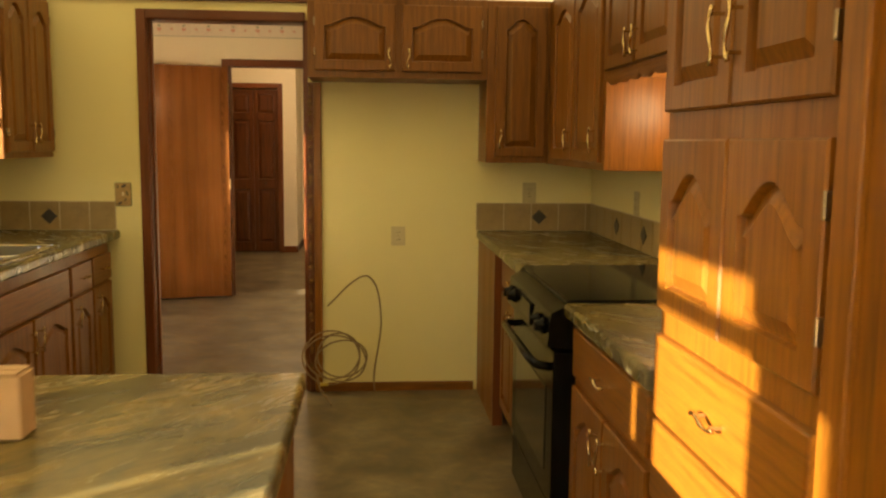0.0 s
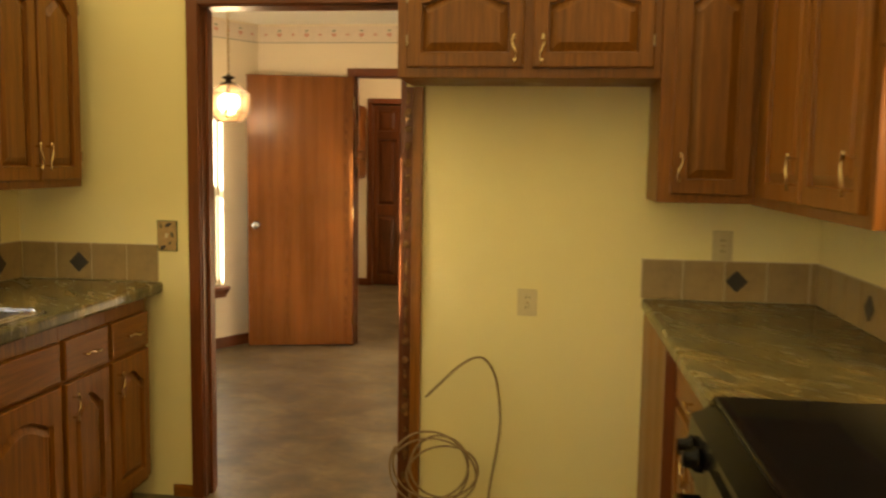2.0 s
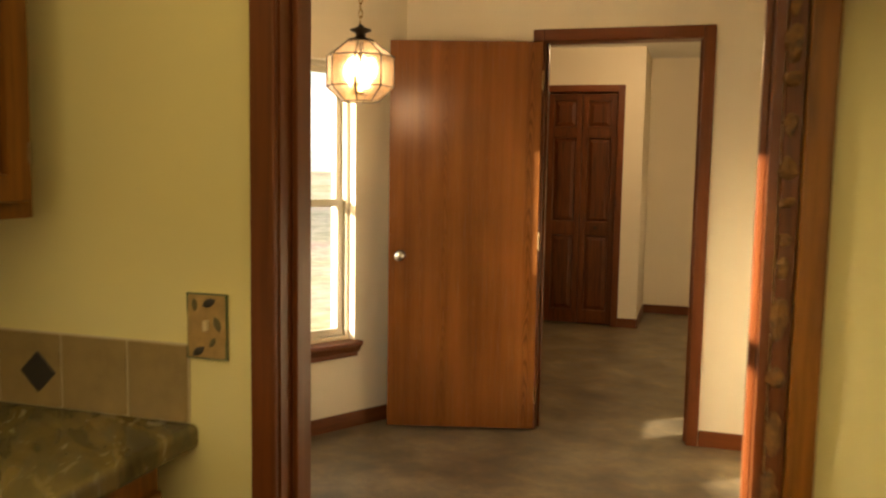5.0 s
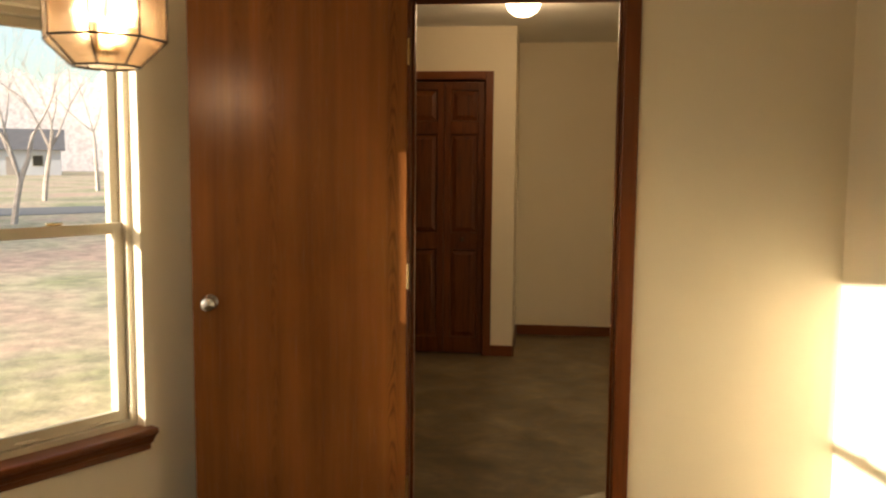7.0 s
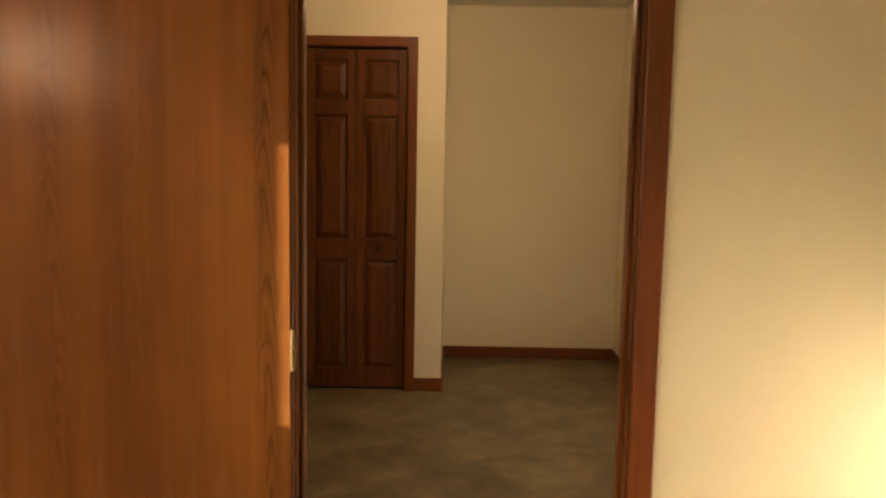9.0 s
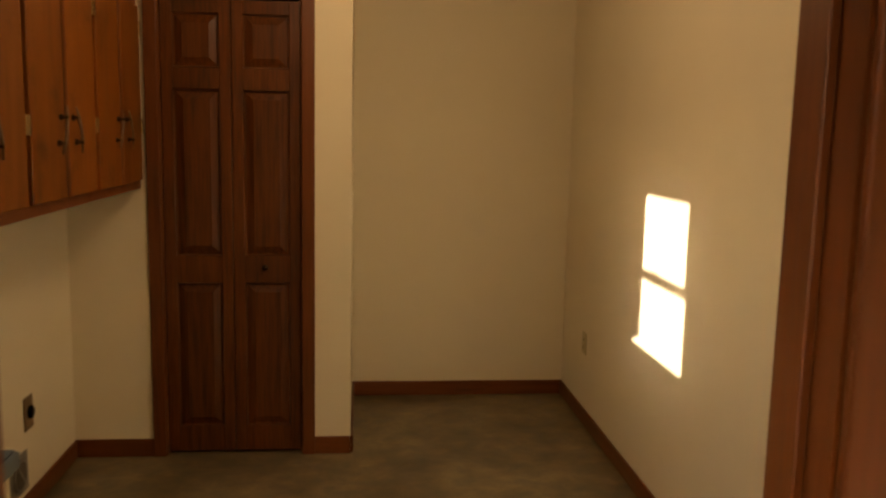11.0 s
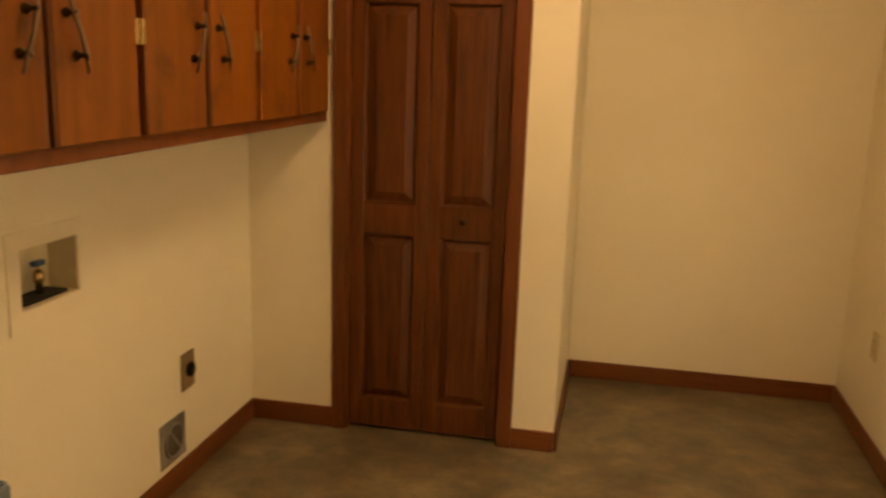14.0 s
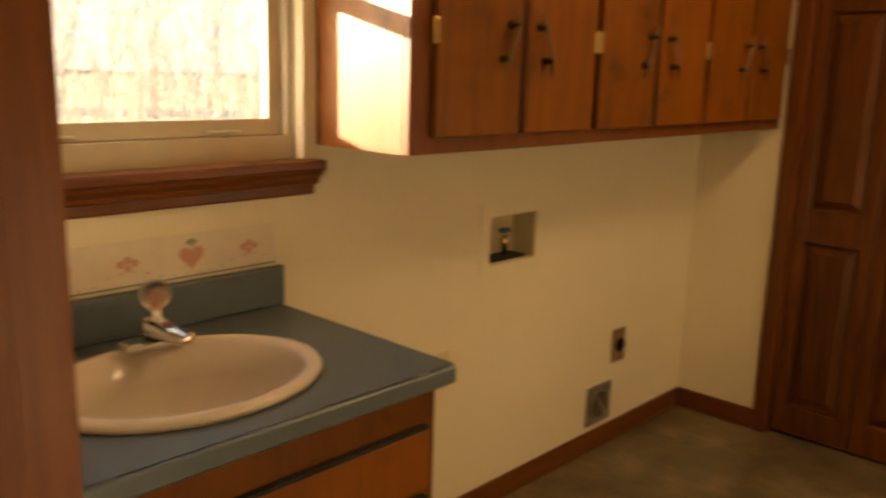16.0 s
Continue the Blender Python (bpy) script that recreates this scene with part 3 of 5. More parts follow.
put_drawer(c, 0.018, 0.825, 0.645, 0.175)
put_drawer(c, 0.018, 0.64, 0.645, 0.175)
put_drawer(c, 0.018, 0.395, 0.645, 0.235)
put_drawer(c, 0.018, 0.115, 0.645, 0.27)
c = thing("tall_panel", pose(PF - 0.02, 1.333, 0, 0, 0, -90), "full-height red-brown oak side panel beside the pantry", "panel")
part("stile", boxed(0.0, 0.06, -0.012, 0.03, 0, CT, bevel=0.004), OAK, c)
part("board", boxed(0.06, 1.0, 0.0, 0.03, 0, CT), OAK, c)


# ---- worktops ----
def nosing(w, y0, y1, z0, z1):
    bm = boxed(0, w, y0, y1, z0, z1)
    es = [e for e in bm.edges if all(v.co.y < y0 + 0.001 for v in e.verts) and abs(e.verts[0].co.z - e.verts[1].co.z) < 1e-4]
    bmesh.ops.bevel(bm, geom=es, offset=0.013, segments=4, affect="EDGES", profile=0.5)
    return bm


def worktop(name, m, w, d, label, z=0.872, thick=0.042, mat=STONE):
    t = thing(name, m, label, "worktop")
    part("slab", boxed(0, w, 0.0, d, z, z + thick), mat, t)
    part("front_edge", nosing(w, -0.034, 0.0, z - 0.004, z + thick), mat, t)
    return t


worktop("worktop", pose(0.862, KB, 0, 0, 0, -90), KB - 3.583, KR - 0.862, "stone-look laminate worktop in the corner, olive and brown veined")
worktop("worktop", pose(0.862, 2.803, 0, 0, 0, -90), 2.803 - 2.032, KR - 0.862, "stone-look laminate worktop between range and pantry")
isl = thing("island", pose(-1.05, 0.55, 0), "kitchen island with a stone-look laminate top", "island")
part("body", boxed(0.03, 1.13, 0.03, 1.47, 0.09, 0.872), OAK, isl)
part("toe_kick", boxed(0.08, 1.08, 0.08, 1.42, 0.0, 0.09), DARK, isl)
bm = boxed(0, 1.155, 0, 1.505, 0.872, 0.915, bevel=0.010, seg=3)
part("top", bm, STONE, isl, "veined olive and brown laminate top")
bx = thing("cardboard_box", pose(-0.684, 1.65, 0.9165), "small plain cardboard box on the island", "box")
part("body", boxed(0, 0.37, 0, 0.06, 0, 0.104, bevel=0.002, seg=1), CARD, bx)
part("flap", boxed(0.005, 0.365, 0.0, 0.029, 0.105, 0.108), CARD, bx)
part("flap", boxed(0.005, 0.365, 0.031, 0.06, 0.105, 0.108), CARD, bx)

# left worktop round the sink cut-out
SK = (3.42, 4.245, -1.61, -1.185)
bm = bm_new()
lw = thing("worktop", pose(BF, 1.72, 0, 0, 0, 90), "stone-look laminate worktop with a steel sink", "worktop")
sa, sb = SK[0] - 1.72, SK[1] - 1.72
da, db = BF - SK[3], BF - SK[2]
for args in ((0, sa, -0.028, BF - KL), (sb, 4.985 - 1.72 + 0.012, -0.028, BF - KL), (sa, sb, -0.028, da), (sa, sb, db, BF - KL)):
    box(bm, *args, 0.872, 0.914)
bmesh.ops.remove_doubles(bm, verts=bm.verts, dist=1e-5)
part("slab", bm, STONE, lw)
part("front_edge", nosing(4.985 - 1.72 + 0.012, -0.050, -0.028, 0.868, 0.914), STONE, lw)


def rounded_rect(x0, x1, y0, y1, r, n=6):
    pts = []
    for cx, cy, a0 in ((x1 - r, y1 - r, 0), (x0 + r, y1 - r, 90), (x0 + r, y0 + r, 180), (x1 - r, y0 + r, 270)):
        for i in range(n + 1):
            a = radians(a0 + 90 * i / n)
            pts.append((cx + r * math.cos(a), cy + r * math.sin(a)))
    return pts


def bowl(bm, x0, x1, y0, y1, z, depth, r=0.06):
    specs = [(0.0, 0.0), (0.004, -0.006), (0.010, -depth * 0.6), (0.025, -depth + 0.02), (0.055, -depth)]
    rings = []
    for d, dz in specs:
        rr = max(r - d * 0.3, 0.02)
        rings.append([bm.verts.new((x, y, z + dz)) for x, y in rounded_rect(x0 + d, x1 - d, y0 + d, y1 - d, rr)])
    for q, t in zip(rings, rings[1:]):
        for i in range(len(q)):
            bm.faces.new((q[i], q[(i + 1) % len(q)], t[(i + 1) % len(q)], t[i]))
    bm.faces.new(rings[-1])
    return rings[0]


sink = thing("kitchen_sink", pose(SK[3], SK[0], 0, 0, 0, 90), "stainless steel double-bowl sink set into the worktop", "sink")
W0, D0 = SK[1] - SK[0], SK[3] - SK[2]
for x0, x1 in ((0.02, W0 / 2 - 0.02), (W0 / 2 + 0.02, W0 - 0.02)):
    bm = bm_new()
    bowl(bm, x0, x1, 0.02, D0 - 0.07, 0.9185, 0.17)
    part("bowl", bm, BOWL_STEEL, sink, "brushed steel bowl", smooth=True)
bm = bm_new()
for args in ((-0.018, 0.021, -0.018, D0 + 0.018), (W0 - 0.021, W0 + 0.018, -0.018, D0 + 0.018), (W0 / 2 - 0.021, W0 / 2 + 0.021, 0.019, D0 - 0.069), (0.021, W0 - 0.021, -0.018, 0.021), (0.021, W0 - 0.021, D0 - 0.071, D0 + 0.018)):
    box(bm, *args, 0.9145, 0.9187)
part("rim", bm, STEEL, sink)
for x0, x1, y0, y1, q in ((-0.014, W0 + 0.014, -0.014, D0 + 0.014, 0.045), (0.02, W0 / 2 - 0.02, 0.02, D0 - 0.07, 0.055), (W0 / 2 + 0.02, W0 - 0.02, 0.02, D0 - 0.07, 0.055)):
    part("rim_bead", tube(bm_new(), [(x, y, 0.919) for x, y in rounded_rect(x0, x1, y0, y1, q)], 0.0045, 8, closed=True), CHROME, sink, "polished rolled edge", smooth=True)
fc = thing("kitchen_faucet", pose(-1.585, 3.80, 0.9185, 0, 0, 90), "chrome kitchen faucet behind the sink", "faucet")
part("base_plate", boxed(-0.11, 0.11, -0.025, 0.025, 0, 0.012, bevel=0.004), CHROME, fc)
tube_part("spout", [(0, 0, 0.01), (0, 0, 0.06), (0, -0.03, 0.10), (0, -0.10, 0.125), (0, -0.18, 0.115), (0, -0.20, 0.095)], 0.011, CHROME, fc)
part("lever", boxed(-0.012, 0.012, -0.06, 0.02, 0.085, 0.097, bevel=0.004), CHROME, fc)

# ---- the range ----
rg = thing("range", pose(0.838, 3.578, 0, 0, 0, -90), "black electric range with a glass cooktop and front controls", "range")
RWD = 0.762
part("body", boxed(0.002, RWD - 0.002, 0.03, 0.62, 0.06, 0.905), BLACK, rg)
part("cooktop", boxed(-0.004, RWD + 0.004, 0.0, 0.63, 0.905, 0.922, bevel=0.004), BLACKGLASS, rg, "black ceramic glass cooktop")
part("rear_strip", boxed(0.0, RWD, 0.595, 0.634, 0.922, 0.945, bevel=0.004), BLACK, rg)
bm = bm_new()
vs = [bm.verts.new((x, y, z)) for x in (0.0, RWD) for y, z in ((0.005, 0.906), (-0.048, 0.880), (-0.058, 0.775), (0.03, 0.765), (0.03, 0.906))]
bm.faces.new(vs[:5])
bm.faces.new(vs[5:][::-1])
for i in range(5):
    bm.faces.new((vs[i], vs[(i + 1) % 5], vs[5 + (i + 1) % 5], vs[5 + i]))
cp = part("control_panel", bm, BLACK, rg, "sloping black control panel")
for kx in (0.075, 0.155, RWD - 0.155, RWD - 0.075):
    k = part("knob", lathe(bm_new(), [(0.026, 0.0), (0.026, -0.008), (0.019, -0.014), (0.017, -0.03), (0.0001, -0.031)], 20, (kx, -0.054, 0.828), "y"), BLACK, cp, smooth=True)
    part("pointer", boxed(kx - 0.003, kx + 0.003, -0.088, -0.06, 0.812, 0.844, bevel=0.001, seg=1), BRONZE, cp)
part("display", boxed(0.29, 0.47, -0.060, -0.05, 0.80, 0.855), BLACKGLASS, cp)
dr = part("oven_door", boxed(0.006, RWD - 0.006, -0.035, 0.03, 0.255, 0.755, bevel=0.006), BLACK, rg, "black oven door")
part("window", boxed(0.11, RWD - 0.11, -0.0385, -0.034, 0.34, 0.62, bevel=0.002, seg=1), OVENGLASS, dr, "dark oven glass")
hd = tube_part("handle", [(0.05, -0.035, 0.70), (0.06, -0.075, 0.705), (0.12, -0.088, 0.71), (RWD - 0.12, -0.088, 0.71), (RWD - 0.06, -0.075, 0.705), (RWD - 0.05, -0.035, 0.70)], 0.014, BLACK, dr, "curved black handle")
sd = part("storage_drawer", boxed(0.006, RWD - 0.006, -0.03, 0.03, 0.07, 0.245, bevel=0.006), BLACK, rg)
for fx in (0.05, RWD - 0.05):
    for fy in (0.08, 0.58):
        part("foot", lathe(bm_new(), [(0.018, 0.0), (0.018, 0.06)], 12, (fx, fy, 0.0)), BLACK, rg)

# globe under the range cabinet
gl = thing("globe_light", pose(1.395, 3.335, 1.685), "lit opal globe lamp with a brass collar above the range", "lamp")
part("mount", lathe(bm_new(), [(0.062, 0.0), (0.062, -0.012), (0.045, -0.03), (0.045, -0.062), (0.050, -0.068), (0.050, -0.084)], 28), BRASS, gl, "brass collar", smooth=True)
prof = [(0.040, -0.084)] + [(0.072 * math.sin(radians(a)), -0.146 + 0.072 * math.cos(radians(a))) for a in range(33, 180, 12)] + [(0.0005, -0.218)]
gb = part("globe", lathe(bm_new(), prof, 28), GLOBE, gl, "glowing opal glass globe", smooth=True)
gb.visible_shadow = False


# ---- backsplash tiles ----
def backsplash(name, m, length, z0, rows, size, label, diamonds, first=0.0):
    """Own x along the wall, y into it."""
    t = thing(name, m, label, "backsplash", kind="structure")
    part("grout_bed", boxed(0, length, -0.005, -0.0005, z0, z0 + rows * size), GROUT, t)
    n = int(math.ceil((length - first) / size))
    made = {}
    for r in range(rows):
        xs = ([(0, first)] if first > 0.03 else []) + [(first + i * size, min(first + (i + 1) * size, length)) for i in range(n)]
        for i, (a, b) in enumerate(xs):
            if b - a < 0.02:
                continue
            key = round(b - a, 4)
            if key not in made:
                bm = boxed(0.0028, b - a - 0.0028, -0.009, -0.004, 0.0028, size - 0.0028, bevel=0.0012, seg=1)
                made[key] = mesh_of(bm, "tile", TILE)
            ob = new("tile", made[key])
            ob.parent = t
            ob.location = (a, 0, z0 + r * size)
    for x, z in diamonds:
        bm = boxed(-0.030, 0.030, -0.0125, -0.006, -0.030, 0.030, bevel=0.001, seg=1)
        bmesh.ops.rotate(bm, verts=bm.verts, cent=(0, 0, 0), matrix=Matrix.Rotation(radians(45), 3, "Y"))
        bmesh.ops.translate(bm, verts=bm.verts, vec=(x, 0, z))
        part("diamond_inset", bm, DIAMOND, t, "dark slate diamond")
    return t


TS = 0.155
backsplash("backsplash", pose(0.823, KB, 0), KR - 0.823, 0.9145, 1, TS, "row of beige tiles with a dark diamond on the back wall", [(0.354, 0.992)])
backsplash("backsplash", pose(KR, KB - 0.011, 0, 0, 0, -90), KB - 0.011 - 2.04, 0.9145, 1, TS, "row of beige tiles with dark diamonds beside the range", [(KB - 0.011 - y, 0.992) for y in (4.45, 4.02, 3.60, 3.18, 2.60, 2.20)])
backsplash("backsplash", pose(KR, 3.585, 0, 0, 0, -90), 0.775, 0.9145 + TS, 4, TS, "beige tiles with dark diamonds behind the range", [(0.155, 1.30), (0.465, 1.30), (0.31, 1.45)])
backsplash("backsplash", pose(KL + 0.011, KB, 0), -1.132 - KL - 0.011, 0.9145, 1, TS, "row of beige tiles with a dark diamond beside the doorway", [(-1.478 - KL - 0.011, 0.988)])
backsplash("backsplash", pose(KL, 1.75, 0, 0, 0, 90), KB - 0.001 - 1.75, 0.9145, 1, TS, "row of beige tiles with dark diamonds behind the sink", [(y - 1.75, 0.985) for y in (4.845, 4.435, 4.025, 3.61, 3.20, 2.79, 2.38)])
backsplash("backsplash", pose(KL, 3.70, 0, 0, 0, 90), 0.82, 0.9145 + TS, 1, 0.085, "beige tiles under the sink window", [])


# ---- plates on the walls ----
def outlet(name, m, label, w=0.075, h=0.115, mat=None, holes=True, group="wall outlets"):
    t = thing(name, m, label, "outlet", group)
    bm = boxed(-w / 2, w / 2, -0.006, -0.0005, -h / 2, h / 2, bevel=0.003)
    part("plate", bm, mat or OUTLET, t)
    if holes:
        for z in (-0.02, 0.02):
            rc = part("receptacle", boxed(-0.016, 0.016, -0.0085, -0.005, z - 0.014, z + 0.014, bevel=0.004), mat or OUTLET, t)
            for x in (-0.006, 0.006):
                part("slot", boxed(x - 0.0012, x + 0.0012, -0.0092, -0.008, z - 0.004, z + 0.006), CAVITY_SHADE, rc)
        part("screw", lathe(bm_new(), [(0.0032, -0.005), (0.0028, -0.0075), (0.0002, -0.0078)], 10, (0, 0, 0), "y"), BRASS, t)
    return t


outlet("wall_outlet", pose(0.389, KB, 0.883), "ivory duplex outlet low on the niche wall", 0.077, 0.106, mat=OUTLET_PALE)
outlet("wall_outlet", pose(1.12, KB, 1.126), "ivory outlet above the worktop tiles")
outlet("wall_outlet", pose(KR, 4.16, 1.126, 0, 0, -90), "ivory outlet above the tiles near the range")
outlet("wall_outlet", pose(KL, 4.83, 1.13, 0, 0, 90), "ivory outlet above the sink tiles")
outlet("wall_outlet", pose(KL, 4.55, 1.13, 0, 0, 90), "ivory switch plate above the sink tiles", 0.115, 0.115)
outlet("wall_outlet", pose(UR, 11.57, 0.42, 0, 0, -90), "ivory outlet low on the laundry wall")
outlet("wall_outlet", pose(UL, 9.62, 0.53, 0, 0, 90), "ivory outlet beside the vanity", 0.115, 0.115, mat=IVORY, holes=False)
sp = thing("switch_plate", pose(-1.09, KB, 1.107), "hand-painted switch plate with dark leaves beside the doorway", "switch")
part("plate", boxed(-0.043, 0.043, -0.008, -0.0005, -0.063, 0.063, bevel=0.003), plain("painted_tan", (0.42, 0.27, 0.10), 0.35, 0, 0.25, 40), sp)
part("border", tube(bm_new(), [(-0.041, -0.006, -0.061), (0.041, -0.006, -0.061), (0.041, -0.006, 0.061), (-0.041, -0.006, 0.061)], 0.0035, 6, closed=True), plain("painted_green", (0.10, 0.14, 0.06), 0.4), sp, "green painted edge")
for lx, lz, ra, k in ((0.005, 0.045, 25, 1.0), (-0.026, 0.040, 95, 0.8), (-0.018, -0.048, 35, 1.0), (0.022, 0.005, 110, 1.0), (0.012, -0.03, 60, 0.7)):
    bm = lathe(bm_new(), [(0.0002, -0.016), (0.006, -0.008), (0.008, 0), (0.006, 0.008), (0.0002, 0.016)], 10)
    for v in bm.verts:
        v.co = Vector((v.co.z * k, v.co.y * 0.18, v.co.x * k))
    bmesh.ops.rotate(bm, verts=bm.verts, cent=(0, 0, 0), matrix=Matrix.Rotation(radians(-ra), 3, "Y"))
    bmesh.ops.translate(bm, verts=bm.verts, vec=(lx, -0.0085, lz))
    part("painted_leaf", bm, DIAMOND if k == 1.0 and lz != 0.005 else plain("painted_olive", (0.12, 0.10, 0.04), 0.4), sp, smooth=True)
part("toggle", boxed(-0.005, 0.005, -0.018, -0.006, -0.008, 0.012, bevel=0.002, seg=1), IVORY, sp, "ivory toggle")

# raw edge of the doorway beside the niche
rj = thing("raw_jamb_edge", pose(OPEN_R, KB, 0), "stripped doorway edge with torn plaster and dark boards", "door frame", kind="structure")
part("board", boxed(0.017, 0.045, -0.012, -0.0005, 0.0, 1.715, bevel=0.002, seg=1), DARK, rj, "dark bare board")
part("strip", boxed(0.046, 0.088, -0.022, -0.0005, 0.0, 1.715, bevel=0.003, seg=2), OAK, rj, "oak strip")
PLASTER = plain("torn_plaster", (0.20, 0.095, 0.025), 0.85, 0, 0.7, 45)
random.seed(5)
z = 0.12
while z < 1.66:
    hgt = random.uniform(0.02, 0.075)
    bm = bm_new()
    bmesh.ops.create_icosphere(bm, subdivisions=2, radius=1.0)
    wide = random.uniform(0.006, 0.015)
    for v in bm.verts:
        v.co = Vector((0.026 + v.co.x * wide, -0.012 + v.co.y * 0.007, z + hgt / 2 + v.co.z * hgt / 2))
        v.co += noise.noise_vector(v.co * 70) * 0.008
    part("plaster_crumb", bm, PLASTER, rj)
    z += hgt + random.uniform(0.008, 0.05)

# loose cable at the foot of the niche
cb = thing("loose_cable", pose(0.06, KB - 0.06, 0), "loose brown cable coiled against the niche wall", "cable")
pts = [(0.20, 0.035, 0.0), (0.195, 0.035, 0.10), (0.225, 0.035, 0.30), (0.235, 0.03, 0.42), (0.215, 0.02, 0.58), (0.175, 0.01, 0.655), (0.13, 0.0, 0.665), (0.06, 0.0, 0.62), (-0.02, 0.0, 0.54), (-0.06, 0.0, 0.50)]


def smooth_path(p, k=6):
    p = [Vector(v) for v in p]
    out = []
    for i in range(len(p) - 1):
        a, b, c, d = p[max(i - 1, 0)], p[i], p[i + 1], p[min(i + 2, len(p) - 1)]
        for j in range(k):
            u = j / k
            out.append(0.5 * (2 * b + (c - a) * u + (2 * a - 5 * b + 4 * c - d) * u * u + (3 * b - a - 3 * c + d) * u ** 3))
    return out + [p[-1]]


tube_part("arch", smooth_path(pts), 0.0045, WIRE, cb, n=6)
coil = []
LOOPS = ((-0.005, 0.215, 0.175, 0.165), (-0.030, 0.225, 0.140, 0.135), (0.030, 0.230, 0.125, 0.120), (0.045, 0.205, 0.145, 0.100), (-0.010, 0.200, 0.165, 0.150))
for i in range(24 * (len(LOOPS) - 1) + 1):
    q, u = divmod(i / 24, 1.0)
    a, b = LOOPS[int(q)], LOOPS[min(int(q) + 1, len(LOOPS) - 1)]
    cx, cz, rx, rz = (p + (w - p) * u for p, w in zip(a, b))
    coil.append((cx - 0.02 + rx * math.cos(2 * math.pi * u + 2.6), -0.015 - 0.03 * i / 96 - 0.01 * math.sin(2 * math.pi * u), cz + rz * math.sin(2 * math.pi * u + 2.6)))
tube_part("coil", smooth_path(coil, 2), 0.0045, WIRE, cb, n=6)
tube_part("tail", smooth_path([(-0.12, -0.02, 0.12), (-0.10, -0.04, 0.04), (-0.06, -0.10, 0.006), (-0.03, -0.22, 0.006)]), 0.0045, WIRE, cb, n=6)
part("plug", boxed(-0.10, -0.055, -0.05, -0.03, 0.06, 0.078, bevel=0.004), plain("yellow_plastic", (0.55, 0.40, 0.06), 0.4), cb, "yellow plug end")

# ---- kitchen ceiling: wooden grid with diffuser panels ----
kc = thing("ceiling_kitchen", pose(0, 0, KC), "dropped kitchen ceiling of cream light panels in dark wooden strips", "ceiling", kind="structure")
bm = boxed(KL, KR, -2.2, KB, 0.05, 0.1)
part("backing", bm, CEIL, kc)
bm, bp = bm_new(), bm_new()
xs = [KL + i * (KR - KL) / 3 for i in range(4)]
ys = [-2.2 + j * 7.2 / 7 for j in range(8)]
for x in xs:
    box(bm, max(x - 0.025, KL), min(x + 0.025, KR), -2.2, KB, 0.0, 0.03)
for y in ys:
    for i in range(3):
        box(bm, xs[i] + 0.026, xs[i + 1] - 0.026, max(y - 0.025, -2.2), min(y + 0.025, KB), 0.001, 0.029)
part("grid", bm, TRIM, kc, "dark wooden strips")
for i in range(3):
    for j in range(7):
        box(bp, xs[i] + 0.027, xs[i + 1] - 0.027, ys[j] + 0.027, ys[j + 1] - 0.027, 0.02, 0.026)
part("panels", bp, DIFFUSER, kc, "cream light panels")


# ---- windows ----
def sash(t, x0, x1, y, z0, z1, rail=0.034, name="sash"):
    s = part(name, box(box(box(boxed(x0, x0 + rail, y, y + 0.022, z0, z1, bevel=0.003), x1 - rail, x1, y, y + 0.022, z0, z1, bevel=0.003), x0 + rail, x1 - rail, y, y + 0.022, z0, z0 + rail, bevel=0.003), x0 + rail, x1 - rail, y, y + 0.022, z1 - rail, z1, bevel=0.003), VINYL_W, t)
    p = part("pane", boxed(x0 + rail - 0.003, x1 - rail + 0.003, y + 0.009, y + 0.013, z0 + rail - 0.003, z1 - rail + 0.003), PANE, s, "clear glass pane")
    p.visible_shadow = False
    return s


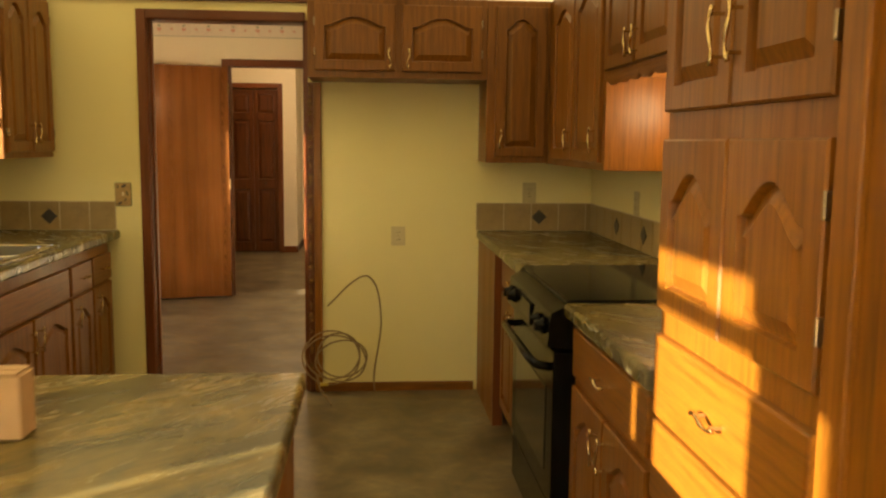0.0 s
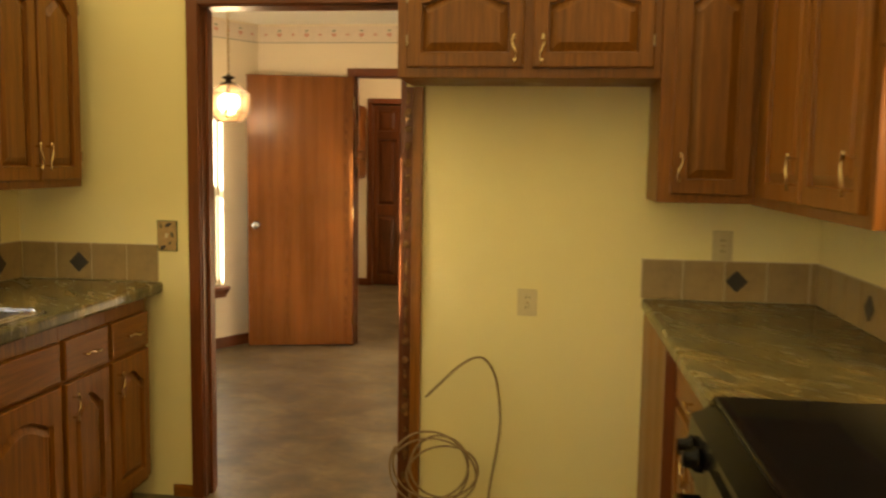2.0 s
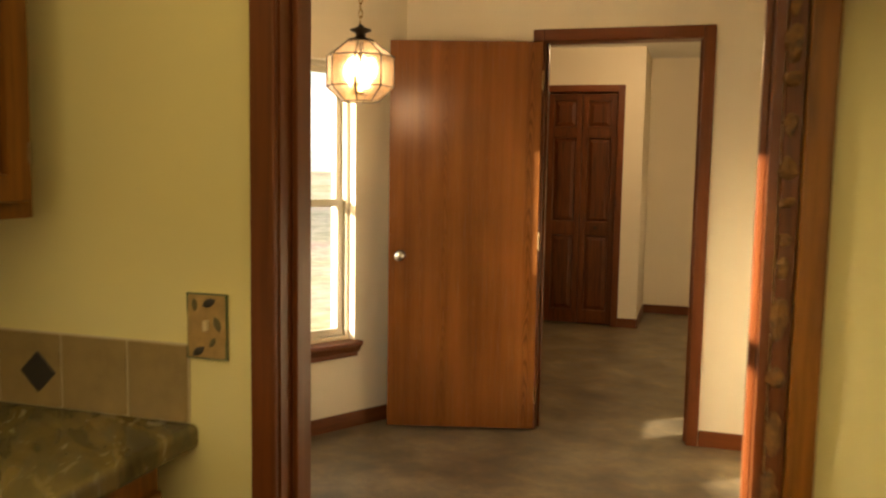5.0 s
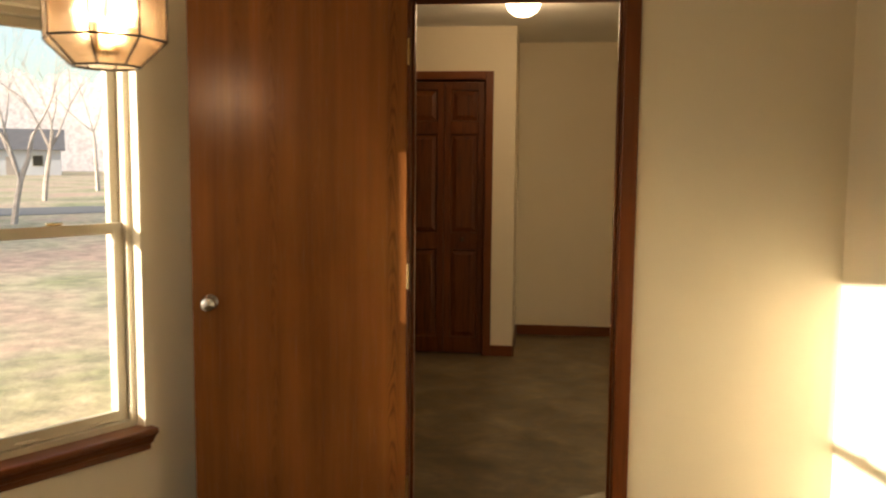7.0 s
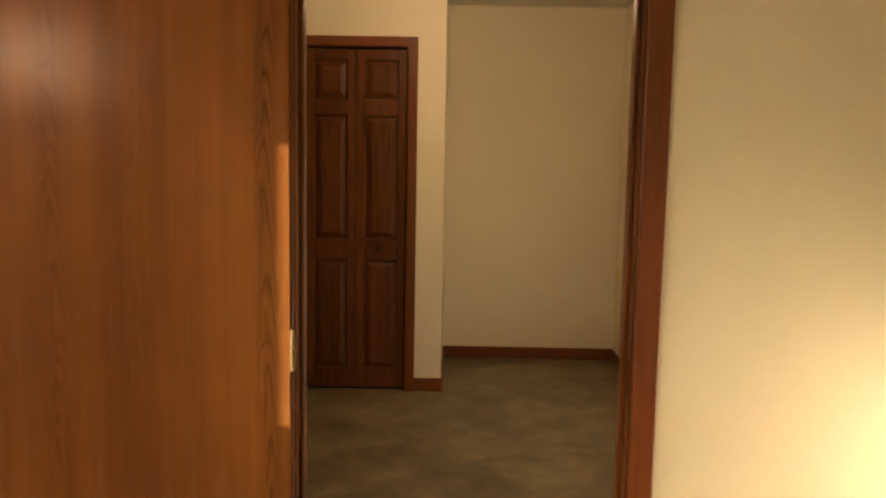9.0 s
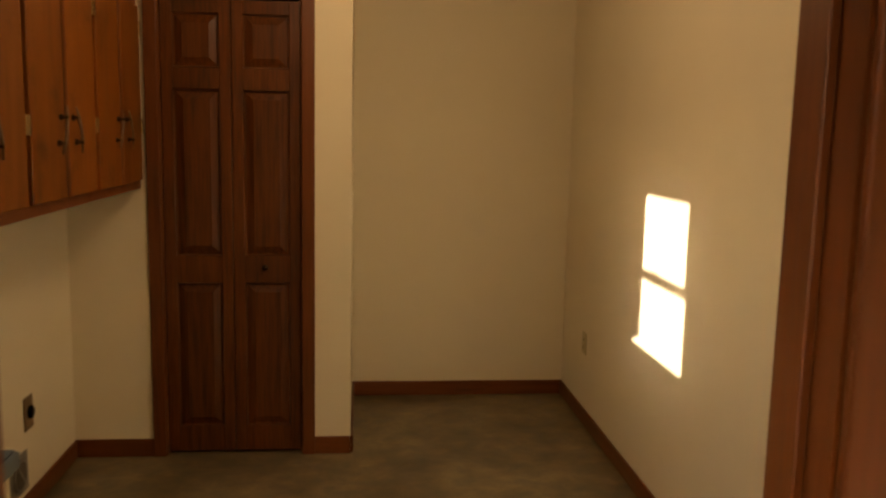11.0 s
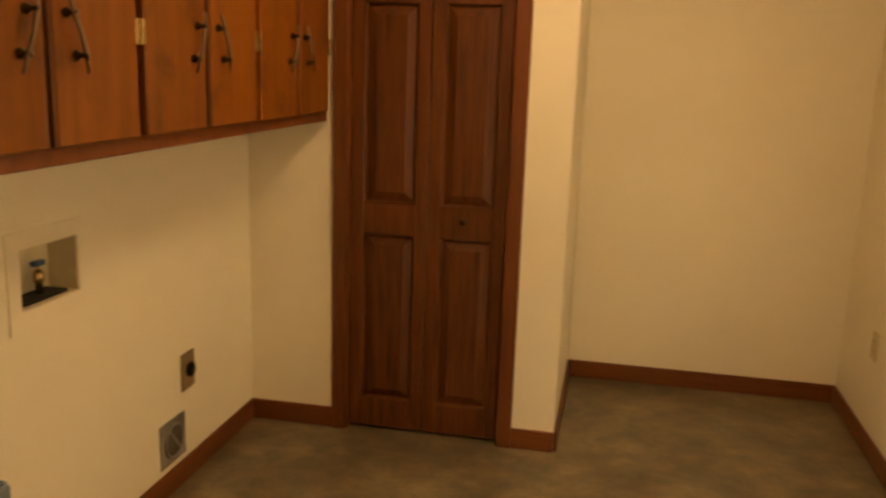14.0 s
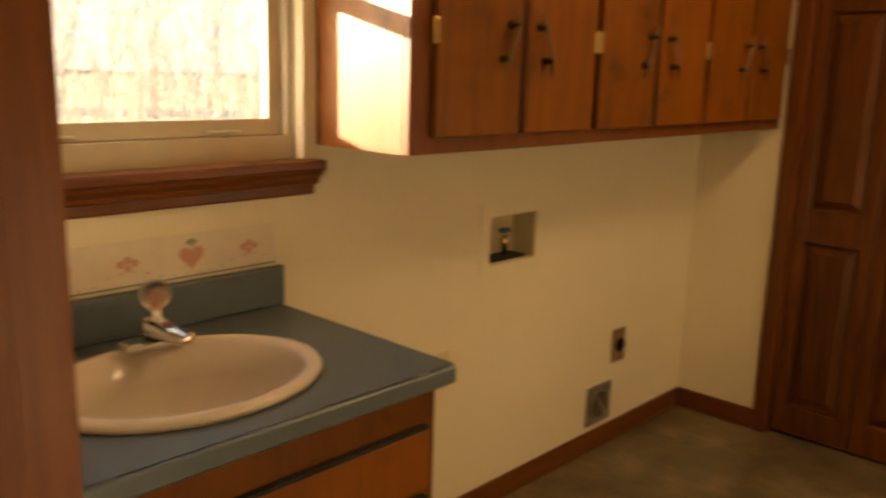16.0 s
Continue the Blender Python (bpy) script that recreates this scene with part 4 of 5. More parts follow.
def window(name, m, w, z0, z1, label, horn=0.03, stool=True, recess=0.035, lock=True, mid=None, low=0.022):
    t = thing(name, m, label, "window", kind="structure")
    f = 0.022
    bm = bm_new()
    box(bm, 0.0005, f, recess, recess + 0.08, z0, z1)
    box(bm, w - f, w - 0.0005, recess, recess + 0.08, z0, z1)
    box(bm, f, w - f, recess, recess + 0.08, z0, z0 + low)
    box(bm, f, w - f, recess, recess + 0.08, z1 - f, z1)
    part("window_frame", bm, VINYL_W, t, "cream vinyl frame")
    mid = mid or (z0 + z1) / 2 + 0.005
    sash(t, f + 0.001, w - f - 0.001, recess + 0.045, mid - 0.018, z1 - f - 0.001, name="upper_sash")
    s = sash(t, f + 0.001, w - f - 0.001, recess + 0.02, z0 + low + 0.001, mid + 0.018, rail=0.04, name="lower_sash")
    if lock:
        part("sash_lock", boxed(w / 2 - 0.025, w / 2 + 0.025, recess + 0.018, recess + 0.04, mid + 0.018, mid + 0.03, bevel=0.004), BRASS, s, "brass sash lock")
    for lx in (w * 0.27, w * 0.76):
        part("lift_rail", boxed(lx - 0.04, lx + 0.04, recess + 0.008, recess + 0.02, z0 + low + 0.008, z0 + low + 0.016, bevel=0.002, seg=1), VINYL_W, s)
    if stool:
        part("window_sill", boxed(-horn, w + horn, -0.045, recess - 0.001, z0 - 0.022, z0 + 0.002, bevel=0.006, seg=3), TRIM_X, t, "stained wooden stool")
        part("apron", boxed(-horn + 0.016, w + horn - 0.016, -0.016, -0.0005, z0 - 0.082, z0 - 0.0225, bevel=0.004), TRIM_X, t, "stained wooden apron")
        bm = bm_new()
        prof = [(-0.0162, -0.058), (-0.022, -0.055), (-0.026, -0.044), (-0.036, -0.032), (-0.040, -0.0225), (-0.0162, -0.0225)]
        ends = [[bm.verts.new((x, y, z0 + z)) for y, z in prof] for x in (-horn + 0.010, w + horn - 0.010)]
        for k in range(len(prof)):
            bm.faces.new((ends[0][k], ends[0][(k + 1) % len(prof)], ends[1][(k + 1) % len(prof)], ends[1][k]))
        bm.faces.new(ends[0][::-1])
        bm.faces.new(ends[1])
        part("cove", bm, TRIM_X, t, "stained wooden cove moulding")
    return t


for i in range(3):
    mm, _ = along(*BAY[i], *BAY[i + 1])
    a, b = BAY_WIN[i]
    window("window_bay_%d" % (i + 1), mm @ pose(a, 0, 0), b - a, 0.47, 1.81 if i == 0 else 1.93, "cream vinyl double-hung bay window with a stained wooden sill", recess=0.05 if i == 2 else 0.035)
window("window_sink", pose(KL, -2.2 + 5.90, 0, 0, 0, 90), 0.54, 1.18, 1.95, "small double-hung window over the kitchen sink", horn=0.24)
# Out of view and invented, a fill source for the kitchen.
window("window_rear_added", pose(0.5, -2.2, 0, 0, 0, 180), 1.8, 0.20, 2.02, "unseen wide window added to brighten the kitchen", lock=False)
window("window_side", pose(KL, -2.2 + 1.755, 0, 0, 0, 90), 0.575, 0.60, 1.95, "kitchen window in full sun", mid=1.792, lock=False)
# Unseen slits, added so thin sun streaks reach the island and cabinets.
for nm, a, b, z0, z1 in (("sun_slit_1", 1.525, 1.67, 0.60, 1.76), ("sun_slit_2", 2.353, 2.485, 0.90, 1.60)):
    sl = thing(nm, pose(KL, -2.2 + a, 0, 0, 0, 90), "unseen narrow slit added to throw a sun streak", "window", kind="structure")
    p = part("pane", boxed(0.0005, b - a - 0.0005, 0.06, 0.064, z0 + 0.0005, z1 - 0.0005), PANE, sl, "clear glass pane")
    p.visible_shadow = False
window("window_utility", pose(UL, 8.36, 0, 0, 0, 90), 0.78, 1.19, 1.99, "cream vinyl window over the vanity with a stained wooden sill", horn=0.04, low=0.058, mid=1.602)

# ---- dining room ----
dr = thing("utility_door", pose(-1.020, 8.012, 0, 0, 0, 194.6), "open flush veneered door standing back against the wall", "door")
part("slab", boxed(0, 0.782, -0.0175, 0.0175, 0.014, 2.045, bevel=0.0015, seg=1), SLAB, dr)
for side in (1, -1):
    k = part("knob", lathe(bm_new(), [(0.031, 0.0), (0.031, 0.004), (0.014, 0.010), (0.012, 0.030), (0.020, 0.038), (0.027, 0.050), (0.024, 0.062), (0.012, 0.068), (0.0003, 0.069)], 24, (0, 0, 0), "y"), CHROME, dr, "satin nickel knob", smooth=True)
    k.location = (0.720, side * 0.0175, 0.933)
    if side < 0:
        k.rotation_euler = (0, 0, math.pi)
part("latch_plate", boxed(0.7815, 0.7835, -0.0125, 0.0125, 0.90, 0.965), BRASS, dr)
for hz in (0.20, 1.02, 1.85):
    h = part("hinge", boxed(-0.003, -0.0002, -0.016, 0.016, hz - 0.045, hz + 0.045), BRASS, dr, "brass hinge")
    part("pin", tube(bm_new(), [(-0.005, 0.018, hz - 0.048), (-0.005, 0.018, hz + 0.048)], 0.005, 8), BRASS, h)

pd = thing("pendant_lamp", pose(-1.445, 6.6, 1.755), "lit octagonal glass lantern in a bronze frame hanging by a chain", "lamp")
rings = [(0.070, -0.112), (0.126, -0.058), (0.126, 0.052), (0.052, 0.108)]


def ring_pt(r, z, j, n=8):
    a = 2 * math.pi * (j + 0.3) / n
    return Vector((r * math.cos(a), r * math.sin(a), z))


for (r0, z0), (r1, z1) in zip(rings, rings[1:]):
    for j in range(8):
        q = [ring_pt(r0, z0, j), ring_pt(r0, z0, j + 1), ring_pt(r1, z1, j + 1), ring_pt(r1, z1, j)]
        nrm = (q[1] - q[0]).cross(q[3] - q[0]).normalized()
        bm = bm_new()
        a, b = [bm.verts.new(p) for p in q], [bm.verts.new(p - nrm * 0.002) for p in q]
        bm.faces.new(a)
        bm.faces.new(b[::-1])
        for i in range(4):
            bm.faces.new((a[i], a[(i + 1) % 4], b[(i + 1) % 4], b[i]))
        g = part("glass_panel", bm, CLEAR, pd, "bevelled clear glass panel")
        g.visible_shadow = False
        tube_part("came", [q[0], q[3]], 0.0028, BRONZE, pd, n=5)
for r, z in rings:
    part("came_ring", tube(bm_new(), [ring_pt(r, z, j) for j in range(8)], 0.0028, 5, closed=True), BRONZE, pd)
part("cap", lathe(bm_new(), [(0.054, 0.106), (0.050, 0.114), (0.020, 0.122), (0.018, 0.136), (0.040, 0.146), (0.040, 0.151), (0.014, 0.160), (0.006, 0.170)], 20), BRONZE, pd, "turned bronze cap", smooth=True)
part("socket_cluster", lathe(bm_new(), [(0.010, 0.108), (0.010, -0.070), (0.030, -0.075), (0.030, -0.083), (0.006, -0.090)], 16), BRASS, pd, smooth=True)
for j in range(3):
    a = 2 * math.pi * j / 3 + 0.5
    cx, cy = 0.045 * math.cos(a), 0.045 * math.sin(a)
    c2 = tube_part("candle", [(cx, cy, -0.078), (cx, cy, -0.025)], 0.010, IVORY, pd, "ivory candle sleeve")
    b = part("bulb", lathe(bm_new(), [(0.007, -0.025), (0.016, -0.005), (0.019, 0.010), (0.014, 0.030), (0.005, 0.048), (0.0003, 0.054)], 14, (cx, cy, 0)), BULB, pd, "glowing candle bulb", smooth=True)
    b.visible_shadow = False
z = 0.170
i = 0
while z < H - 1.755 - 0.03:
    lk = [(0.008 * math.cos(u) * (i % 2), 0.008 * math.cos(u) * ((i + 1) % 2), z + 0.014 + 0.016 * math.sin(u)) for u in [2 * math.pi * k / 10 for k in range(10)]]
    part("chain_link", tube(bm_new(), lk, 0.0022, 5, closed=True), BRASS, pd)
    z += 0.025
    i += 1
tube_part("cord", [(0.002, 0.003, 0.165), (-0.004, 0.005, 0.40), (0.003, -0.003, H - 1.755 - 0.02)], 0.003, IVORY, pd, "ivory lamp cord")
part("canopy", lathe(bm_new(), [(0.062, H - 1.755 - 0.0005), (0.060, H - 1.755 - 0.012), (0.030, H - 1.755 - 0.028), (0.008, H - 1.755 - 0.034)], 24), BRONZE, pd, "bronze ceiling canopy", smooth=True)


def heart_bm(size, y=-0.0022):
    bm = bm_new()
    vs = []
    for k in range(20):
        u = 2 * math.pi * k / 20
        vs.append(bm.verts.new((size * math.sin(u) ** 3, y, size * (0.81 * math.cos(u) - 0.31 * math.cos(2 * u) - 0.125 * math.cos(3 * u) - 0.06 * math.cos(4 * u)))))
    f = bm.faces.new(vs)
    r = bmesh.ops.extrude_face_region(bm, geom=[f])
    bmesh.ops.translate(bm, verts=[v for v in r["geom"] if isinstance(v, bmesh.types.BMVert)], vec=(0, 0.0008, 0))
    return bm


def flower_bm(size, y=-0.0022):
    bm = bm_new()
    for ox, oz in ((-0.6, 0.15), (0, 0.45), (0.6, 0.15), (0, -0.25)):
        r = bmesh.ops.create_circle(bm, cap_ends=True, radius=size * 0.34, segments=8, matrix=Matrix.Translation((ox * size, y, oz * size)) @ Matrix.Rotation(math.pi / 2, 4, "X"))
    return bm


HEART_S, FLOWER_S, HEART_L, FLOWER_L = (mesh_of(heart_bm(0.020), "heart", PINK), mesh_of(flower_bm(0.017), "flower", PINK), mesh_of(heart_bm(0.030), "heart", PINK), mesh_of(flower_bm(0.026), "flower", PINK))
SPRIG = mesh_of(flower_bm(0.014, -0.0021), "sprig", GREENISH)
DOT = mesh_of(lathe(bm_new(), [(0.0022, -0.0022), (0.0002, -0.0026)], 6, (0, 0, 0), "y"), "dot", GREENISH)


def border(name, m, length, z0, z1, step, heart, flower, label, turn=0):
    t = thing(name, m, label, "wallpaper border", kind="structure")
    part("paper", boxed(0, length, -0.0018, -0.0004, z0, z1), PAPER, t)
    part("edge_line", boxed(0, length, -0.0024, -0.0017, z0 + 0.006, z0 + 0.010), GREENISH, t)
    n = int(length / step)
    for i in range(n):
        x = (i + 0.5) * length / n
        ob = new("heart" if (i + turn) % 2 else "flower", heart if (i + turn) % 2 else flower)
        ob.parent, ob.location = t, (x, 0, (z0 + z1) / 2)
        if (i + turn) % 2:
            sp = new("sprig", SPRIG)
            sp.parent, sp.location = t, (x, -0.0004, (z0 + z1) / 2 + 0.03)
        for k in range(6):
            d = new("dot", DOT)
            u = k / 5
            d.parent, d.location = t, (x + (u - 0.5) * length / n, -0.0002, z0 + 0.018 + 0.02 * math.sin(math.pi * u) * (1 if i % 2 else -0.2))
    return t


border("wallpaper_border_far", pose(-1.76, DF, 0), DR + 1.755, 2.295, 2.425, 0.105, HEART_S, FLOWER_S, "faded heart-and-flower wallpaper border under the ceiling")
mm, _ = along(*BAY[2], *BAY[3])
border("wallpaper_border_bay", mm, bay_len[2] - 0.004, 2.295, 2.425, 0.105, HEART_S, FLOWER_S, "faded heart-and-flower wallpaper border under the ceiling")


# ---- laundry room ----
PULL = plain("worn_bronze", (0.21, 0.15, 0.10), 0.35, 0.9)


def bifold_leaf(parent, x0, w, h, knob):
    lf = part("leaf", boxed(x0, x0 + 0.05, 0, 0.030, 0.012, h, bevel=0.003, seg=1), DARK, parent)
    part("stile", boxed(x0 + w - 0.05, x0 + w, 0, 0.030, 0.012, h, bevel=0.003, seg=1), DARK, lf)
    zs = [(0.012, 0.13), (0.80, 0.925), (1.66, 1.755), (1.985, h)]
    for a, b in zs:
        part("rail", boxed(x0 + 0.05, x0 + w - 0.05, 0.001, 0.029, a, b, bevel=0.002, seg=1), DARK, lf)
    for (_, a), (b, _) in zip(zs, zs[1:]):
        bm = bm_new()
        pts = [(x0 + 0.05, a), (x0 + w - 0.05, a), (x0 + w - 0.05, b), (x0 + 0.05, b)]
        rs = [(pts, 0.004), (inset(pts, 0.005), 0.019), (inset(pts, 0.012), 0.019), (inset(pts, 0.042), 0.005)]
        vs = [[bm.verts.new((x, y, z)) for x, z in ps] for ps, y in rs]
        for q, t in zip(vs, vs[1:]):
            for i in range(4):
                bm.faces.new((q[i], q[(i + 1) % 4], t[(i + 1) % 4], t[i]))
        bm.faces.new(vs[-1])
        part("panel", bm, DARK, lf)
    if knob:
        part("knob", lathe(bm_new(), [(0.009, 0.0), (0.006, -0.010), (0.013, -0.018), (0.011, -0.026), (0.0003, -0.028)], 16, (x0 + w * 0.47, 0.0, 0.875), "y"), BRONZE, lf, "small dark knob", smooth=True)
    return lf


bf = thing("bifold_door", pose(CL_L + 0.002, UB + 0.022, 0), "closed dark-stained bifold closet door with raised panels", "door")
wl = (CL_R - CL_L - 0.008) / 2
bifold_leaf(bf, 0.0, wl, 2.045, False)
bifold_leaf(bf, wl + 0.003, wl, 2.045, True)
# Black board added behind the leaves as painted shade for the gaps.
part("gap_shade_board", boxed(0, CL_R - CL_L - 0.004, 0.06, 0.065, 0.0, 2.05), CAVITY_SHADE, bf)

UF = -1.62
uc = thing("laundry_wall_cabinet", pose(UF, 9.18, 1.226, 0, 0, 90), "long birch wall cabinet with six slab doors above the washer hook-ups", "cabinet")
UW, UHH = UB - 9.18 - 0.002, 0.80
part("body", boxed(0, UW, 0.02, UF - UL - 0.001, 0.0, UHH), BIRCH, uc)
part("face_frame", boxed(0, UW, 0.0, 0.0195, 0.0, UHH, bevel=0.002, seg=1), TRIM, uc, "dark-edged face frame")
dw = (UW - 0.07) / 6
for i in range(6):
    x = 0.05 + i * dw
    d = part("door", boxed(x + 0.016, x + dw - 0.016, -0.019, -0.0005, 0.038, UHH - 0.03, bevel=0.004, seg=2), BIRCH, uc)
    lip = part("lip", boxed(x + dw - 0.0155 if i % 2 == 0 else x + 0.006, x + dw - 0.006 if i % 2 == 0 else x + 0.0155, -0.016, -0.0005, 0.038, UHH - 0.03, bevel=0.003, seg=2), DARK, d, "dark edge strip")
    s = -1 if i % 2 == 0 else 1
    hx = x + dw - 0.07 if i % 2 == 0 else x + 0.07
    p = part("handle", tube(bm_new(), [(hx + s * 0.026, -0.036, 0.180), (hx + s * 0.014, -0.041, 0.22), (hx, -0.043, 0.255), (hx - s * 0.014, -0.041, 0.29), (hx - s * 0.026, -0.036, 0.330)], [0.003, 0.0055, 0.0045, 0.0055, 0.003], 8), PULL, d, "slanted dark bronze pull", smooth=True)
    for e, z in ((0.013, 0.215), (-0.013, 0.295)):
        part("rosette", lathe(bm_new(), [(0.010, -0.019), (0.011, -0.023), (0.005, -0.030), (0.005, -0.040), (0.0075, -0.044), (0.0003, -0.046)], 12, (hx + s * e, 0, z), "y"), BRONZE, p, smooth=True)
    hgx = x + 0.011 if i % 2 == 0 else x + dw - 0.011
    for hz in (0.27, 0.68):
        part("hinge", boxed(hgx - 0.008, hgx + 0.008, -0.022, -0.0005, hz - 0.03, hz + 0.03, bevel=0.003), BRASS, d, "brass hinge")

VF, VT = -1.36, 0.846
vn = thing("vanity_cabinet", pose(VF - 0.022, DF + 0.118, 0, 0, 0, 90), "oak vanity cabinet with slab drawers under a blue top", "cabinet")
VW = 9.035 - DF - 0.118
part("toe_kick", boxed(0.02, VW - 0.02, 0.05, 0.065, 0, 0.09), DARK, vn)
part("body", boxed(0, VW, 0.018, VF - 0.022 - UL - 0.001, 0.09, 0.66), BIRCH, vn)
part("side_panel", boxed(VW - 0.018, VW, 0.018, VF - 0.022 - UL - 0.001, 0.661, VT - 0.036), BIRCH, vn)
part("face_frame", boxed(0, VW, 0, 0.0175, 0.09, VT - 0.036), BIRCH, vn)
for z0, hh in ((0.60, 0.125), (0.36, 0.215), (0.115, 0.225)):
    for x0, x1 in ((0.03, VW - 0.03),):
        d = part("drawer", boxed(x0, x1, -0.018, -0.0005, z0, z0 + hh, bevel=0.004), BIRCH, vn)
        # Solid dark strip: the shade above each drawer, put into colour.
        part("groove_shade", boxed(x0, x1, -0.017, -0.001, z0 + hh, z0 + hh + 0.007), CAVITY_SHADE, d)
vt = thing("laundry_worktop", pose(VF, DF + 0.117, 0, 0, 0, 90), "blue laminate vanity top with a backsplash", "worktop")
TW, TD = 9.06 - DF - 0.117, VF - UL
SCX, SCY, SAX, SAY = 8.63 - DF - 0.117, 0.262, 0.252, 0.196
bm = bm_new()
hole = [(SCX + SAX * 0.93 * math.cos(2 * math.pi * k / 40), SCY + SAY * 0.93 * math.sin(2 * math.pi * k / 40)) for k in range(40)]
rim = []
for hx, hy in hole:
    dx, dy = hx - SCX, hy - SCY
    k = min(((TW - SCX) if dx > 0 else SCX) / max(abs(dx), 1e-6), ((TD - SCY) if dy > 0 else SCY) / max(abs(dy), 1e-6))
    rim.append((SCX + dx * k, SCY + dy * k))
va, vb = [bm.verts.new((x, y, VT)) for x, y in hole], [bm.verts.new((x, y, VT)) for x, y in rim]
vc = [bm.verts.new((x, y, VT - 0.035)) for x, y in hole]
for k in range(40):
    bm.faces.new((va[k], va[(k + 1) % 40], vb[(k + 1) % 40], vb[k]))
    bm.faces.new((va[k], va[(k + 1) % 40], vc[(k + 1) % 40], vc[k]))
for k in range(40):
    (ax, ay), (bx2, by2) = rim[k], rim[(k + 1) % 40]
    if abs(ax - bx2) > 1e-6 and abs(ay - by2) > 1e-6:
        v = bm.verts.new((TW if ax + bx2 > TW else 0, TD if ay + by2 > TD else 0, VT))
        bm.faces.new((vb[k], vb[(k + 1) % 40], v))
part("top", bm, BLUE, vt)
part("front_edge", boxed(-0.0005, TW + 0.001, -0.012, 0.0, VT - 0.036, VT, bevel=0.005, seg=3), BLUE, vt)
part("end_edge", boxed(TW, TW + 0.010, 0.0005, TD, VT - 0.036, VT, bevel=0.004, seg=3), BLUE, vt)
part("backsplash", boxed(0, TW + 0.010, TD - 0.020, TD - 0.0005, VT + 0.0005, VT + 0.098, bevel=0.006, seg=3), BLUE, vt, "blue laminate backsplash")

ws = thing("oval_sink", pose(VF, DF + 0.117, VT, 0, 0, 90), "almond porcelain oval sink set into the blue vanity top", "sink")
bm = bm_new()
prof = [(0.93, -0.002), (1.05, 0.001), (1.065, 0.010), (1.035, 0.018), (0.975, 0.020), (0.930, 0.018), (0.905, 0.008), (0.895, -0.014), (0.875, -0.045), (0.79, -0.088), (0.62, -0.122), (0.32, -0.139), (0.08, -0.143)]
rg2 = []
for k, z in prof:
    rg2.append([bm.verts.new((SCX + SAX * k * math.cos(2 * math.pi * j / 44), SCY - (0.026 if k < 0.9 else 0) + SAY * (k if k > 0.9 else k * 0.92) * math.sin(2 * math.pi * j / 44), z)) for j in range(44)])
for q, t in zip(rg2, rg2[1:]):
    for j in range(44):
        bm.faces.new((q[j], q[(j + 1) % 44], t[(j + 1) % 44], t[j]))
bm.faces.new(rg2[-1])
part("basin", bm, PORC, ws, smooth=True)
part("drain", lathe(bm_new(), [(0.024, -0.1385), (0.022, -0.1355), (0.0003, -0.137)], 18, (SCX, SCY - 0.026, 0)), CHROME, ws, "chrome drain", smooth=True)
wf = thing("vanity_faucet", pose(-1.79, 8.665, VT + 0.0165, 0, 0, 90), "chrome faucet with a clear acrylic ball handle", "faucet")
part("base_plate", boxed(-0.075, 0.075, -0.024, 0.024, 0, 0.020, bevel=0.009, seg=3), CHROME, wf)
bm = bm_new()
vs = [bm.verts.new(p) for p in ((-0.021, 0.02, 0.018), (0.021, 0.02, 0.018), (0.021, 0.02, 0.06), (-0.021, 0.02, 0.06), (-0.013, -0.115, 0.030), (0.013, -0.115, 0.030), (0.013, -0.115, 0.048), (-0.013, -0.115, 0.048))]
for f in ((0, 1, 2, 3), (4, 5, 6, 7), (0, 1, 5, 4), (2, 3, 7, 6), (1, 2, 6, 5), (0, 3, 7, 4)):
    bm.faces.new([vs[i] for i in f])
bmesh.ops.bevel(bm, geom=bm.edges[:], offset=0.006, segments=3, affect="EDGES", profile=0.5)
part("spout", bm, CHROME, wf, smooth=True)
part("stem", lathe(bm_new(), [(0.016, 0.055), (0.012, 0.070), (0.012, 0.080)], 16), CHROME, wf, smooth=True)
kb = part("ball_handle", lathe(bm_new(), [(0.012, 0.078)] + [(0.030 * math.sin(radians(a)), 0.106 - 0.030 * math.cos(radians(a))) for a in range(30, 180, 20)] + [(0.0003, 0.136)], 10), glass("acrylic", (0.95, 0.80, 0.70), 0.3), wf, "faceted clear acrylic ball")
part("ball_core", lathe(bm_new(), [(0.006, 0.080), (0.009, 0.105), (0.0003, 0.118)], 10), PINK, kb, "red index button")

border("wallpaper_border_vanity", pose(UL, DF + 0.118, 0, 0, 0, 90), 9.054 - DF - 0.118, VT + 0.098, 1.048, 0.135, HEART_L, FLOWER_L, "strip of heart-and-flower wallpaper above the vanity", 1)

wb = thing("washer_box", pose(UL, 9.85, 0.82, 0, 0, 90), "recessed washer supply box with a blue valve", "plumbing box")
part("back", boxed(0.002, 0.228, 0.085, 0.09, 0.002, 0.153), IVORY, wb)
for args in ((0.0005, 0.004, 0, 0.085, 0.0005, 0.1545), (0.226, 0.2295, 0, 0.085, 0.0005, 0.1545), (0.004, 0.226, 0, 0.085, 0.0005, 0.004), (0.004, 0.226, 0, 0.085, 0.151, 0.1545)):
    part("side", boxed(*args), IVORY, wb)
for args in ((-0.045, 0.0, -0.004, -0.0005, -0.05, 0.20), (0.23, 0.25, -0.004, -0.0005, -0.05, 0.20), (0.0, 0.23, -0.004, -0.0005, -0.05, 0.0), (0.0, 0.23, -0.004, -0.0005, 0.155, 0.20)):
    part("flange", boxed(*args), WALL_D, wb)
